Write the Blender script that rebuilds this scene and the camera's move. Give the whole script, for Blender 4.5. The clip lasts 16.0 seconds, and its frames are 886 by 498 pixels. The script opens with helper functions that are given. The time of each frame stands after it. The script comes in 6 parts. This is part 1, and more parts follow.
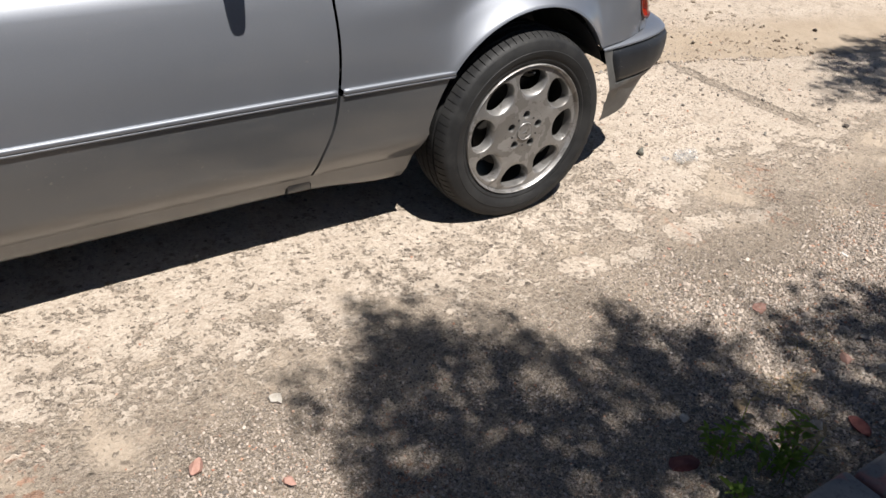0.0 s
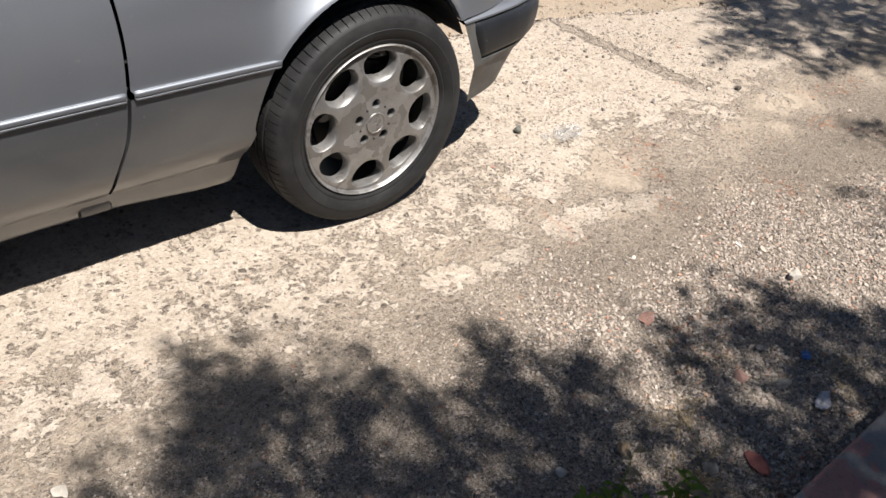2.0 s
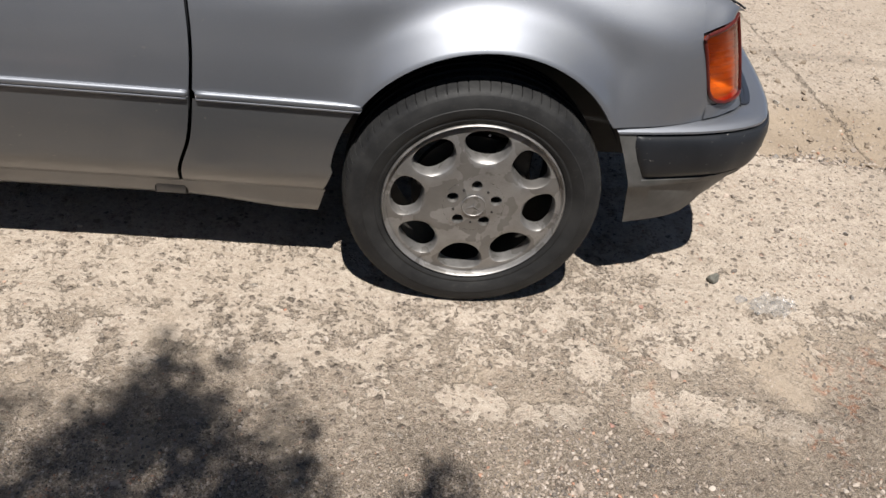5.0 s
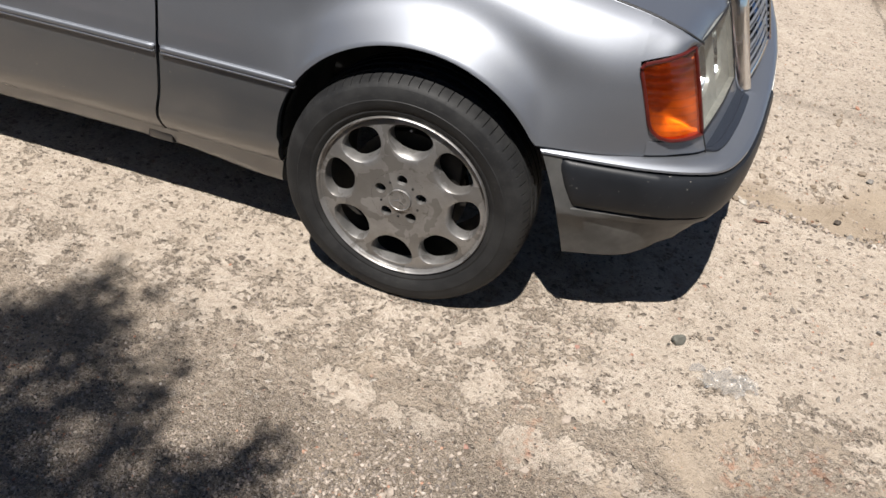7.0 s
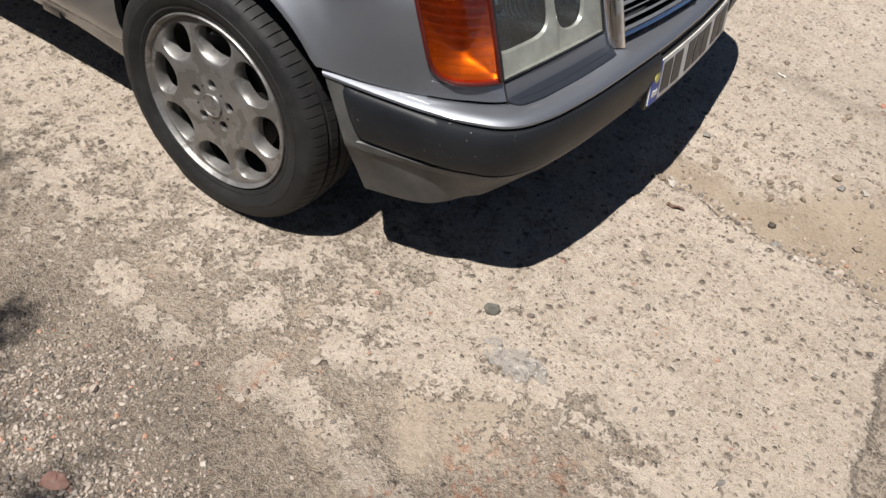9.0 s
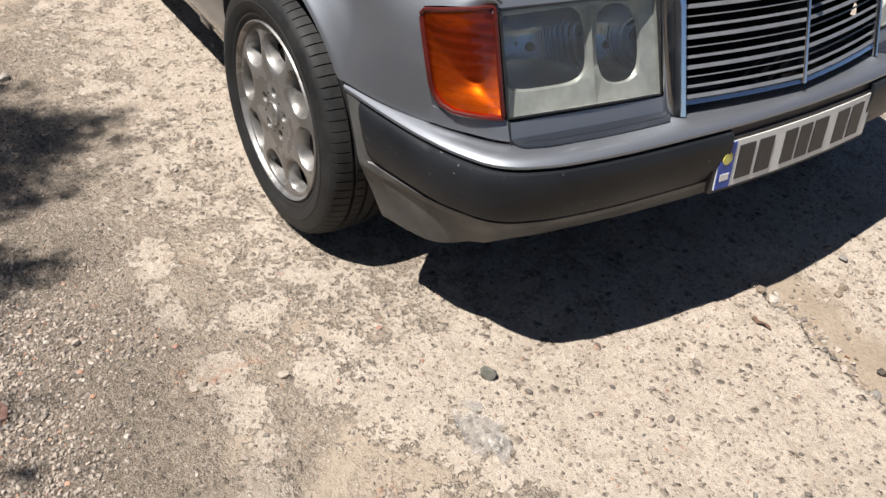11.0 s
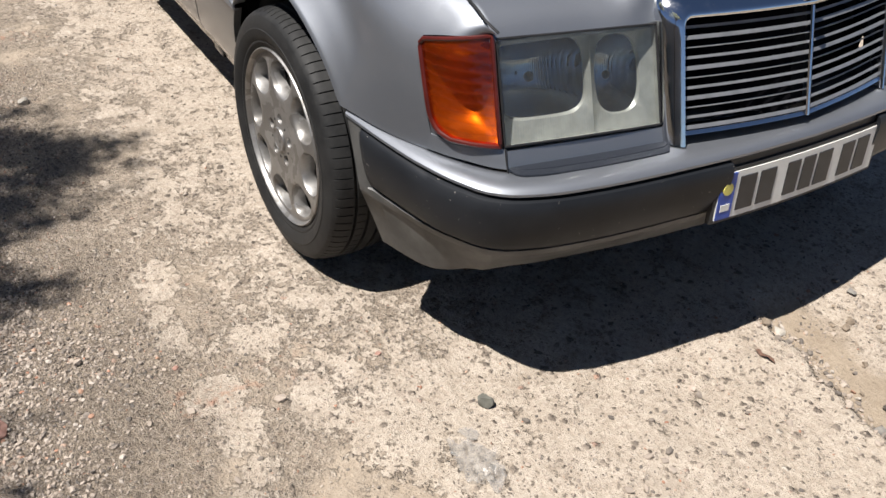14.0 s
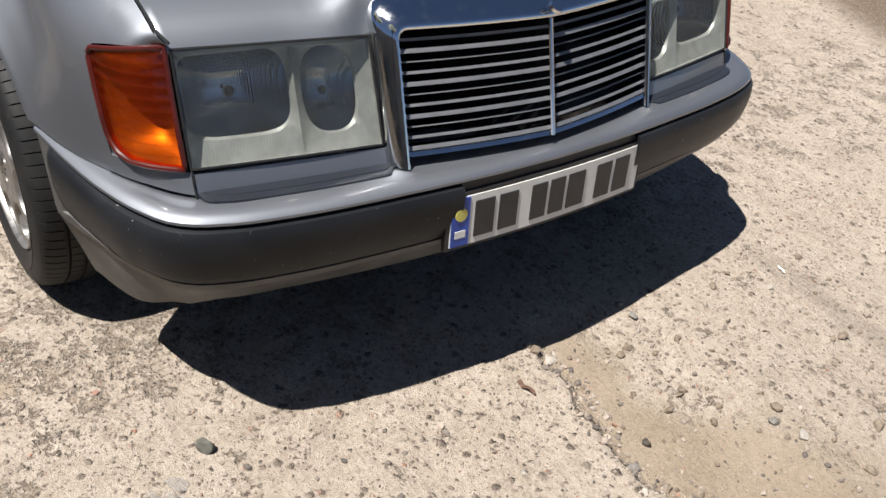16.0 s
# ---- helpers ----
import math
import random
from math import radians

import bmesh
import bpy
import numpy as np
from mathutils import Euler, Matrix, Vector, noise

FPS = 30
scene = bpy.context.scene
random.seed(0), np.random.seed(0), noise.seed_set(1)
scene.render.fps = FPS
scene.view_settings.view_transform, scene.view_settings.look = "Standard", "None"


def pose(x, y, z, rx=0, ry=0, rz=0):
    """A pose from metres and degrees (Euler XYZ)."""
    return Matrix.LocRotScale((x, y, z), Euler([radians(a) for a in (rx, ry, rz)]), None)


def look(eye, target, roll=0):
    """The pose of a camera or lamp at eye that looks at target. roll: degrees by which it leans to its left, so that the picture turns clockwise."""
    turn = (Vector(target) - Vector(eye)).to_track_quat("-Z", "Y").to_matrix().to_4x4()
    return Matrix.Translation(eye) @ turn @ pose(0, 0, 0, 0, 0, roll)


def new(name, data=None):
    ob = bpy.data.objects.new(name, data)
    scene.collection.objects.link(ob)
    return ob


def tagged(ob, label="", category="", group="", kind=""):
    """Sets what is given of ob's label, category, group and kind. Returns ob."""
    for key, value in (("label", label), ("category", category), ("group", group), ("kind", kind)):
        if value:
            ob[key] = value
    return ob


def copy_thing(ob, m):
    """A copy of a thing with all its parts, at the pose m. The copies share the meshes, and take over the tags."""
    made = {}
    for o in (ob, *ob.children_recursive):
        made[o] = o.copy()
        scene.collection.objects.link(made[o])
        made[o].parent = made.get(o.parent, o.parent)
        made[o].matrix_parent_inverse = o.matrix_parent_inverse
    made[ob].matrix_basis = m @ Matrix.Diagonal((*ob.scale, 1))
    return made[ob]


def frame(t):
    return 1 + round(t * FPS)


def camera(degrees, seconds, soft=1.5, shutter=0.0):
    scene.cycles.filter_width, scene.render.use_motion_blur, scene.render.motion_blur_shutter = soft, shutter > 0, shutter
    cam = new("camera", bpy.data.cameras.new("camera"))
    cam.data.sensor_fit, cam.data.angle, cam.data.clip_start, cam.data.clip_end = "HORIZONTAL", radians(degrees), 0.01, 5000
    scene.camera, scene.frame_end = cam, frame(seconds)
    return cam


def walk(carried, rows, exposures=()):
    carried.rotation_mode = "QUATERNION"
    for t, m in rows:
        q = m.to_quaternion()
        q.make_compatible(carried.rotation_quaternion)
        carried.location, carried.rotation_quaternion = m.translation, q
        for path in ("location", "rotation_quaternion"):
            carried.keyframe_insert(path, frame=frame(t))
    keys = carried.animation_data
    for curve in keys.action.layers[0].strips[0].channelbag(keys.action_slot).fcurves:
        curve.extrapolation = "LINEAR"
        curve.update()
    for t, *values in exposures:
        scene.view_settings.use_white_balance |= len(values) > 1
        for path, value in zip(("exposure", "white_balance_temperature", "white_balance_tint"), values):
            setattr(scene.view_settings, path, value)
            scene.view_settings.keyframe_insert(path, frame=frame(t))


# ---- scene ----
cam = camera(54.4, 16.0, soft=1.5)
PATH = [
    (0, (-1.674, -1.891, 1.478), (-0.683, -0.54, 0.386), 5.3),
    (0.5, (-1.648, -1.901, 1.49), (-0.661, -0.544, 0.401), 4.4),
    (1, (-1.598, -1.913, 1.503), (-0.581, -0.568, 0.428), 3.8),
    (1.5, (-1.507, -1.833, 1.478), (-0.408, -0.57, 0.384), 4.8),
    (2, (-1.277, -1.641, 1.451), (-0.164, -0.483, 0.26), 6.9),
    (2.5, (-1.148, -1.535, 1.486), (-0.094, -0.355, 0.262), 8.5),
    (3, (-0.909, -1.435, 1.443), (-0.042, -0.115, 0.215), 8.7),
    (3.5, (-0.734, -1.425, 1.46), (0.02, -0.047, 0.222), 9.0),
    (4, (-0.586, -1.579, 1.481), (-0.029, -0.088, 0.27), 7.9),
    (4.2, (-0.54, -1.617, 1.489), (-0.043, -0.1, 0.283), 7.7),
    (6.3, (0.176, -1.703, 1.493), (-0.029, -0.156, 0.243), 9.0),
    (6.5, (0.245, -1.703, 1.515), (-0.004, -0.158, 0.27), 8.7),
    (7, (0.538, -1.635, 1.507), (0.151, -0.099, 0.287), 7.2),
    (7.5, (0.773, -1.575, 1.533), (0.401, -0.028, 0.321), 7.4),
    (8, (0.961, -1.391, 1.484), (0.672, 0.142, 0.232), 10.0),
    (8.5, (1.112, -1.254, 1.511), (0.696, 0.198, 0.199), 10.5),
    (9, (1.311, -1.163, 1.509), (0.61, 0.122, 0.146), 8.7),
    (9.2, (1.354, -1.139, 1.504), (0.596, 0.125, 0.153), 8.7),
    (11.3, (1.756, -0.71, 1.376), (0.455, 0.196, 0.157), 5.1),
    (11.5, (1.762, -0.709, 1.378), (0.441, 0.185, 0.17), 5.1),
    (12, (1.768, -0.711, 1.385), (0.406, 0.151, 0.202), 5.0),
    (12.5, (1.762, -0.696, 1.383), (0.382, 0.159, 0.215), 4.4),
    (13, (1.767, -0.687, 1.39), (0.401, 0.199, 0.229), 3.8),
    (13.5, (1.759, -0.682, 1.385), (0.422, 0.225, 0.207), 4.3),
    (14, (1.764, -0.69, 1.387), (0.442, 0.222, 0.196), 4.9),
    (14.5, (1.792, -0.663, 1.386), (0.487, 0.293, 0.209), 4.5),
    (15, (1.866, -0.586, 1.394), (0.607, 0.467, 0.251), 4.8),
    (15.5, (1.887, -0.483, 1.407), (0.664, 0.622, 0.274), 6.1),
    (16, (1.857, -0.257, 1.383), (0.632, 0.797, 0.204), 8.5),
]
walk(cam, [(t, look(eye, target, roll)) for t, eye, target, roll in PATH],
     [(0.0, 0.99), (1.0, 1.0), (2.2, 1.10), (3.5, 0.83), (4.0, 0.71), (4.2, 0.70), (6.5, 0.75), (7.0, 0.76), (8.0, 0.42), (8.5, 0.39), (9.0, 0.62), (11.5, 0.89), (12.5, 0.93), (13.0, 0.91), (15.0, 0.83), (16.0, 0.77)])

# ---- sky, sun, exposure ----
SUN = Vector((0.015, 0.455, -1.0)).normalized()
world = bpy.data.worlds.new("sky")
scene.world = world
world.use_nodes = True
wn = world.node_tree.nodes
sky = wn.new("ShaderNodeTexSky")
sky.sky_type = "NISHITA"
sky.sun_disc = False
sky.sun_elevation = math.asin(-SUN.z)
sky.sun_rotation = math.atan2(-SUN.x, -SUN.y)
sky.altitude = 1500
sky.air_density, sky.dust_density, sky.ozone_density = 0.55, 0.3, 1.0
world.node_tree.links.new(sky.outputs["Color"], wn["Background"].inputs["Color"])
wn["Background"].inputs["Strength"].default_value = 0.053
sun_data = bpy.data.lights.new("sun", "SUN")
sun_data.energy, sun_data.angle, sun_data.color = 5.0, radians(0.53), (1.0, 0.955, 0.905)
sun = new("sun", sun_data)
sun.rotation_mode = "QUATERNION"
sun.rotation_quaternion = SUN.to_track_quat("-Z", "Y")
sun.location = (-0.8, -4, 10)


# ---- materials ----
class Nodes:
    """Short hands for one node material."""

    def __init__(self, name):
        self.mat = bpy.data.materials.new(name)
        self.mat.use_nodes = True
        self.t = self.mat.node_tree
        self.bsdf = self.t.nodes["Principled BSDF"]
        self.out = self.t.nodes["Material Output"]
        self.geo = self.t.nodes.new("ShaderNodeNewGeometry")
        self.pos = self.geo.outputs["Position"]

    def link(self, a, b):
        self.t.links.new(a, b)

    def put(self, socket, value):
        if hasattr(value, "is_linked"):
            self.link(value, socket)
        else:
            socket.default_value = value

    def noise(self, scale, detail=4.0, rough=0.55, vec=None, warp=0.0):
        n = self.t.nodes.new("ShaderNodeTexNoise")
        n.inputs["Scale"].default_value = scale
        n.inputs["Detail"].default_value = detail
        n.inputs["Roughness"].default_value = rough
        n.inputs["Distortion"].default_value = warp
        self.link(vec or self.pos, n.inputs["Vector"])
        return n.outputs["Fac"]

    def math(self, op, a, b=0.0, clamp=False):
        n = self.t.nodes.new("ShaderNodeMath")
        n.operation, n.use_clamp = op, clamp
        self.put(n.inputs[0], a)
        self.put(n.inputs[1], b)
        return n.outputs[0]

    def span(self, v, lo, hi, a=0.0, b=1.0):
        n = self.t.nodes.new("ShaderNodeMapRange")
        n.interpolation_type = "SMOOTHSTEP"
        for i, x in enumerate((v, lo, hi, a, b)):
            self.put(n.inputs[i], x)
        return n.outputs[0]

    def mix(self, f, a, b, mode="MIX"):
        n = self.t.nodes.new("ShaderNodeMix")
        n.data_type, n.blend_type = "RGBA", mode
        self.put(n.inputs[0], f)
        for s, v in ((n.inputs[6], a), (n.inputs[7], b)):
            self.put(s, v if hasattr(v, "is_linked") else (*v, 1.0))
        return n.outputs[2]

    def ramp(self, v, stops):
        n = self.t.nodes.new("ShaderNodeValToRGB")
        while len(n.color_ramp.elements) < len(stops):
            n.color_ramp.elements.new(0.5)
        for e, (p, c) in zip(n.color_ramp.elements, stops):
            e.position, e.color = p, (*c, 1.0)
        self.link(v, n.inputs[0])
        return n.outputs[0]

    def xyz(self, vec=None):
        n = self.t.nodes.new("ShaderNodeSeparateXYZ")
        self.link(vec or self.pos, n.inputs[0])
        return n.outputs

    def bump(self, h, dist, strength=1.0, after=None):
        n = self.t.nodes.new("ShaderNodeBump")
        n.inputs["Distance"].default_value = dist
        n.inputs["Strength"].default_value = strength
        self.link(h, n.inputs["Height"])
        if after:
            self.link(after, n.inputs["Normal"])
        return n.outputs[0]

    def scaled(self, sx, sy, sz):
        n = self.t.nodes.new("ShaderNodeVectorMath")
        n.operation = "MULTIPLY"
        self.link(self.pos, n.inputs[0])
        n.inputs[1].default_value = (sx, sy, sz)
        return n.outputs[0]

    def random(self, island=False):
        if island:
            return self.geo.outputs["Random Per Island"]
        return self.t.nodes.new("ShaderNodeObjectInfo").outputs["Random"]

    def set(self, **k):
        names = dict(color="Base Color", rough="Roughness", metal="Metallic", normal="Normal", coat="Coat Weight",
                     coat_rough="Coat Roughness", spec="Specular IOR Level", trans="Transmission Weight", ior="IOR", alpha="Alpha",
                     sub="Subsurface Weight")
        for key, v in k.items():
            if key == "color" and not hasattr(v, "is_linked"):
                v = (*v, 1.0)
            self.put(self.bsdf.inputs[names[key]], v)
        return self.mat


def paint_material(name, tint, dust=0.25):
    """Metallic silver paint under clear coat, with a film of dust."""
    m = Nodes(name)
    flake = m.noise(900, 2, 0.6)
    film = m.noise(7, 5, 0.65)
    streak = m.noise(3.0, 4, 0.6, m.scaled(1.0, 1.0, 5.0))
    base = m.mix(m.span(flake, 0.35, 0.65, 0.0, 0.25), tint, tuple(c * 0.72 for c in tint))
    f = m.math("MULTIPLY", m.span(m.math("MULTIPLY", film, streak), 0.18, 0.42), dust)
    low = m.span(m.xyz()[2], 0.46, 0.16, 0.0, 0.17)
    f = m.math("ADD", f, m.math("MULTIPLY", low, m.span(film, 0.25, 0.7)), True)
    col = m.mix(f, base, (0.19, 0.168, 0.142))
    # dust specks, dried drops and fine scratches
    drops = m.math("MULTIPLY", m.span(m.noise(190, 3, 0.7), 0.64, 0.72), m.span(m.noise(11, 3, 0.6), 0.42, 0.62))
    lines = m.math("MULTIPLY", m.span(m.noise(60, 2, 0.5, m.scaled(1.0, 9.0, 1.0)), 0.70, 0.74), m.span(m.noise(5, 2, 0.5), 0.5, 0.62))
    marks = m.math("ADD", m.math("MULTIPLY", drops, 0.4), m.math("MULTIPLY", lines, 0.35), True)
    col = m.mix(marks, col, (0.34, 0.33, 0.31))
    return m.set(color=col, metal=m.math("SUBTRACT", 0.84, m.math("MULTIPLY", f, 0.5)), rough=m.math("ADD", 0.54, m.math("MULTIPLY", f, 0.15)),
                 coat=m.math("SUBTRACT", 0.85, m.math("MULTIPLY", f, 0.6)), coat_rough=m.math("ADD", 0.05, m.math("MULTIPLY", film, 0.12)),
                 normal=m.bump(flake, 0.0001, 0.25))


PAINT = paint_material("silver_paint", (0.228, 0.242, 0.268), 0.05)
CLADDING = paint_material("grey_cladding_paint", (0.155, 0.163, 0.174), 0.14)


def chrome_material():
    m = Nodes("chrome")
    n = m.noise(30, 5, 0.6)
    return m.set(color=(0.72, 0.73, 0.75), metal=1.0, rough=m.span(n, 0.4, 0.75, 0.06, 0.22))


def alloy_material():
    m = Nodes("dull_alloy")
    n, fine = m.noise(16, 6, 0.65), m.noise(220, 3, 0.6)
    stain = m.span(m.noise(14, 3, 0.5, warp=0.4), 0.505, 0.525)
    base = m.mix(m.span(n, 0.3, 0.7), (0.265, 0.258, 0.250), (0.36, 0.352, 0.342))
    col = m.mix(m.math("MULTIPLY", stain, 0.55), base, (0.12, 0.11, 0.098))
    col = m.mix(m.math("MULTIPLY", m.span(fine, 0.55, 0.75), 0.35), col, (0.20, 0.18, 0.16))
    return m.set(color=col, metal=m.math("SUBTRACT", 0.8, m.math("MULTIPLY", stain, 0.1)), rough=m.span(n, 0.2, 0.8, 0.40, 0.56), normal=m.bump(fine, 0.0003, 0.3))


def rubber_material():
    m = Nodes("tyre_rubber")
    n, fine = m.noise(9, 5, 0.65), m.noise(150, 4, 0.6)
    col = m.mix(m.span(n, 0.35, 0.7), (0.0130, 0.0132, 0.0138), (0.026, 0.026, 0.0258))
    col = m.mix(m.math("MULTIPLY", m.span(fine, 0.55, 0.8), 0.4), col, (0.052, 0.050, 0.047))
    return m.set(color=col, rough=m.span(n, 0.3, 0.7, 0.52, 0.70), spec=0.22, normal=m.bump(fine, 0.0006, 0.4))


def rub_plastic():
    m = Nodes("dark_bumper_plastic")
    n, fine = m.noise(6, 5, 0.6), m.noise(700, 2, 0.5)
    chip = m.span(m.noise(95, 3, 0.7), 0.70, 0.712)
    col = m.mix(m.span(n, 0.3, 0.7), (0.010, 0.0112, 0.0135), (0.0165, 0.0182, 0.0215))
    col = m.mix(m.math("MULTIPLY", chip, 0.7), col, (0.28, 0.26, 0.24))
    return m.set(color=col, rough=0.42, spec=0.22, normal=m.bump(fine, 0.0002, 0.3))


def plain(name, color, rough=0.6, metal=0.0, spec=0.5, vary=0.25, scale=30.0):
    m = Nodes(name)
    n = m.noise(scale, 5, 0.6)
    col = m.mix(m.span(n, 0.3, 0.7), tuple(c * (1 - vary) for c in color), tuple(min(1, c * (1 + vary)) for c in color))
    return m.set(color=col, rough=rough, metal=metal, spec=spec, normal=m.bump(n, 0.0005, 0.3))


CHROME, ALLOY, RUBBER, RUB = chrome_material(), alloy_material(), rubber_material(), rub_plastic()
APRON = plain("grey_apron_plastic", (0.082, 0.082, 0.080), 0.5, 0.25, vary=0.3, scale=12)
DARK = plain("black_underbody", (0.012, 0.012, 0.012), 0.8)
GRILLE_BLACK = plain("black_grille_backing", (0.003, 0.003, 0.004), 0.9, spec=0.1)
BLACK = plain("black_plastic", (0.015, 0.015, 0.016), 0.5)
GREYED = plain("weathered_trim", (0.020, 0.023, 0.030), 0.34, spec=0.32, vary=0.35, scale=420)
SLAT = plain("grey_slat", (0.22, 0.225, 0.235), 0.38, 0.5, vary=0.12)
BRAKE = plain("brake_iron", (0.03, 0.027, 0.024), 0.6, 0.5)
HOUSING = plain("lamp_housing", (0.345, 0.35, 0.325), 0.42, 0.5, vary=0.15)
DULL_MIRROR = plain("dull_reflector", (0.50, 0.50, 0.48), 0.48, 0.9, vary=0.1)


def fluted_mirror():
    """A silvered reflector, broken up by fine upright flutes and painted reflection streaks."""
    m = Nodes("lamp_reflector")
    w = m.t.nodes.new("ShaderNodeTexWave")
    w.bands_direction = "Y"
    w.inputs["Scale"].default_value = 85
    m.link(m.pos, w.inputs["Vector"])
    h = m.math("ADD", w.outputs["Fac"], m.math("MULTIPLY", m.noise(18, 3, 0.55), 3.0))
    # light and dark reflection streaks, put into the colour along the flutes
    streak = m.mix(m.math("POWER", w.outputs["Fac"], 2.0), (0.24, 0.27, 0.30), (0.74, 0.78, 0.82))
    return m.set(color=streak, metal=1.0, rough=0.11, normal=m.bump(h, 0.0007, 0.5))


MIRRORED = fluted_mirror()
PLATE_WHITE = plain("plate_white", (0.66, 0.66, 0.63), 0.4, vary=0.06)
PLATE_BLACK = plain("plate_black", (0.02, 0.02, 0.022), 0.45)
PLATE_BLUE = plain("plate_blue", (0.02, 0.06, 0.32), 0.4)
STICKER = plain("yellow_sticker", (0.55, 0.50, 0.12), 0.5)
SEAT_DARK = plain("dark_interior", (0.02, 0.02, 0.022), 0.8)


def lens_material(name, through_color, haze, haze_amount, flute, axis=1, ribs=0.5, lines=0.0):
    """A thin lens: clear or tinted, ribbed, hazed by dust, with a glossy face."""
    m = Nodes(name)
    t = m.t.nodes
    clear = t.new("ShaderNodeBsdfTransparent")
    clear.inputs[0].default_value = (*through_color, 1)
    w = t.new("ShaderNodeTexWave")
    w.bands_direction = "XYZ"[axis]
    w.inputs["Scale"].default_value = flute
    w.inputs["Distortion"].default_value = 0.6
    m.link(m.pos, w.inputs["Vector"])
    nrm = m.bump(w.outputs["Fac"], 0.0012, ribs)
    dirt = m.noise(24, 5, 0.65)
    m.set(color=haze, rough=0.22, spec=0.5, normal=nrm)
    mixer, gloss, fres, add = t.new("ShaderNodeMixShader"), t.new("ShaderNodeBsdfGlossy"), t.new("ShaderNodeFresnel"), t.new("ShaderNodeMixShader")
    f = m.math("ADD", m.span(dirt, 0.3, 0.75, haze_amount * 0.6, haze_amount * 1.4), m.math("MULTIPLY", w.outputs["Fac"], haze_amount * 0.35), True)
    # glint lines of the ribs, painted in as thin bands of haze
    if lines:
        f = m.math("ADD", f, m.math("MULTIPLY", m.math("POWER", w.outputs["Fac"], 9.0), lines), True)
    m.link(f, mixer.inputs[0])
    m.link(clear.outputs[0], mixer.inputs[1])
    m.link(m.bsdf.outputs[0], mixer.inputs[2])
    gloss.inputs["Roughness"].default_value = 0.06
    m.link(nrm, gloss.inputs["Normal"])
    fres.inputs["IOR"].default_value = 1.5
    m.link(fres.outputs[0], add.inputs[0])
    m.link(mixer.outputs[0], add.inputs[1])
    m.link(gloss.outputs[0], add.inputs[2])
    m.link(add.outputs[0], m.out.inputs["Surface"])
    return m.mat


LENS = lens_material("headlamp_glass", (0.86, 0.89, 0.88), (0.50, 0.50, 0.46), 0.032, 60.0, 1, 0.6, 0.10)
AMBER = lens_material("amber_lens", (0.90, 0.145, 0.005), (0.17, 0.016, 0.002), 0.24, 17.0, 2, 0.25, 0.16)
RED_LENS = lens_material("red_lens", (0.7, 0.02, 0.01), (0.5, 0.02, 0.01), 0.5, 26.0, 2)
GLASS = lens_material("window_glass", (0.35, 0.40, 0.38), (0.05, 0.05, 0.05), 0.05, 3.0, 1)


# ---- mesh helpers ----
def link_mesh(name, verts, faces, material, parent=None, label="", smooth=35):
    me = bpy.data.meshes.new(name)
    me.from_pydata([tuple(map(float, v)) for v in verts], [], faces)
    me.materials.append(material)
    if smooth:
        me.polygons.foreach_set("use_smooth", [True] * len(me.polygons))
        me.set_sharp_from_angle(angle=radians(smooth))
    ob = new(name, me)
    ob.parent = parent
    if label:
        ob["label"] = label
    return ob


def part(name, bm, material, parent, label="", smooth=35):
    """Links a bmesh as one mesh under a thing or a part."""
    me = bpy.data.meshes.new(name)
    bmesh.ops.recalc_face_normals(bm, faces=bm.faces)
    bm.to_mesh(me)
    bm.free()
    me.materials.append(material)
    me.polygons.foreach_set("use_smooth", [True] * len(me.polygons))
    me.set_sharp_from_angle(angle=radians(smooth))
    ob = new(name, me)
    ob.parent = parent
    if label:
        ob["label"] = label
    return ob


def spline(x, xs, ys):
    """Smooth curve through points (Catmull-Rom with uneven steps)."""
    xs, ys = np.asarray(xs, float), np.asarray(ys, float)
    x = np.clip(np.asarray(x, float), xs[0], xs[-1])
    m = np.gradient(ys, xs)
    i = np.clip(np.searchsorted(xs, x) - 1, 0, len(xs) - 2)
    h = xs[i + 1] - xs[i]
    t = (x - xs[i]) / h
    return ((2 * t**3 - 3 * t**2 + 1) * ys[i] + (t**3 - 2 * t**2 + t) * h * m[i] + (-2 * t**3 + 3 * t**2) * ys[i + 1] + (t**3 - t**2) * h * m[i + 1])


def smoothstep(v, lo, hi):
    t = np.clip((np.asarray(v, float) - lo) / (hi - lo), 0, 1)
    return t * t * (3 - 2 * t)


def sheet(rows, closed=False):
    """Vertices and quads of a grid of points: rows[i][j]."""
    rows = np.asarray(rows, float)
    n, k = rows.shape[:2]
    faces = []
    for i in range(n - 1 + (1 if closed else 0)):
        for j in range(k - 1):
            a, b = i * k + j, ((i + 1) % n) * k + j
            faces.append((a, b, b + 1, a + 1))
    return rows.reshape(-1, 3), faces


YC = 0.872  # the car's centre line before the body is widened
WIDER = 0.044


def flip(verts, faces):
    v = np.array(verts, float)
    v[:, 1] = 2 * YC - v[:, 1]
    return v, [tuple(reversed(f)) for f in faces]


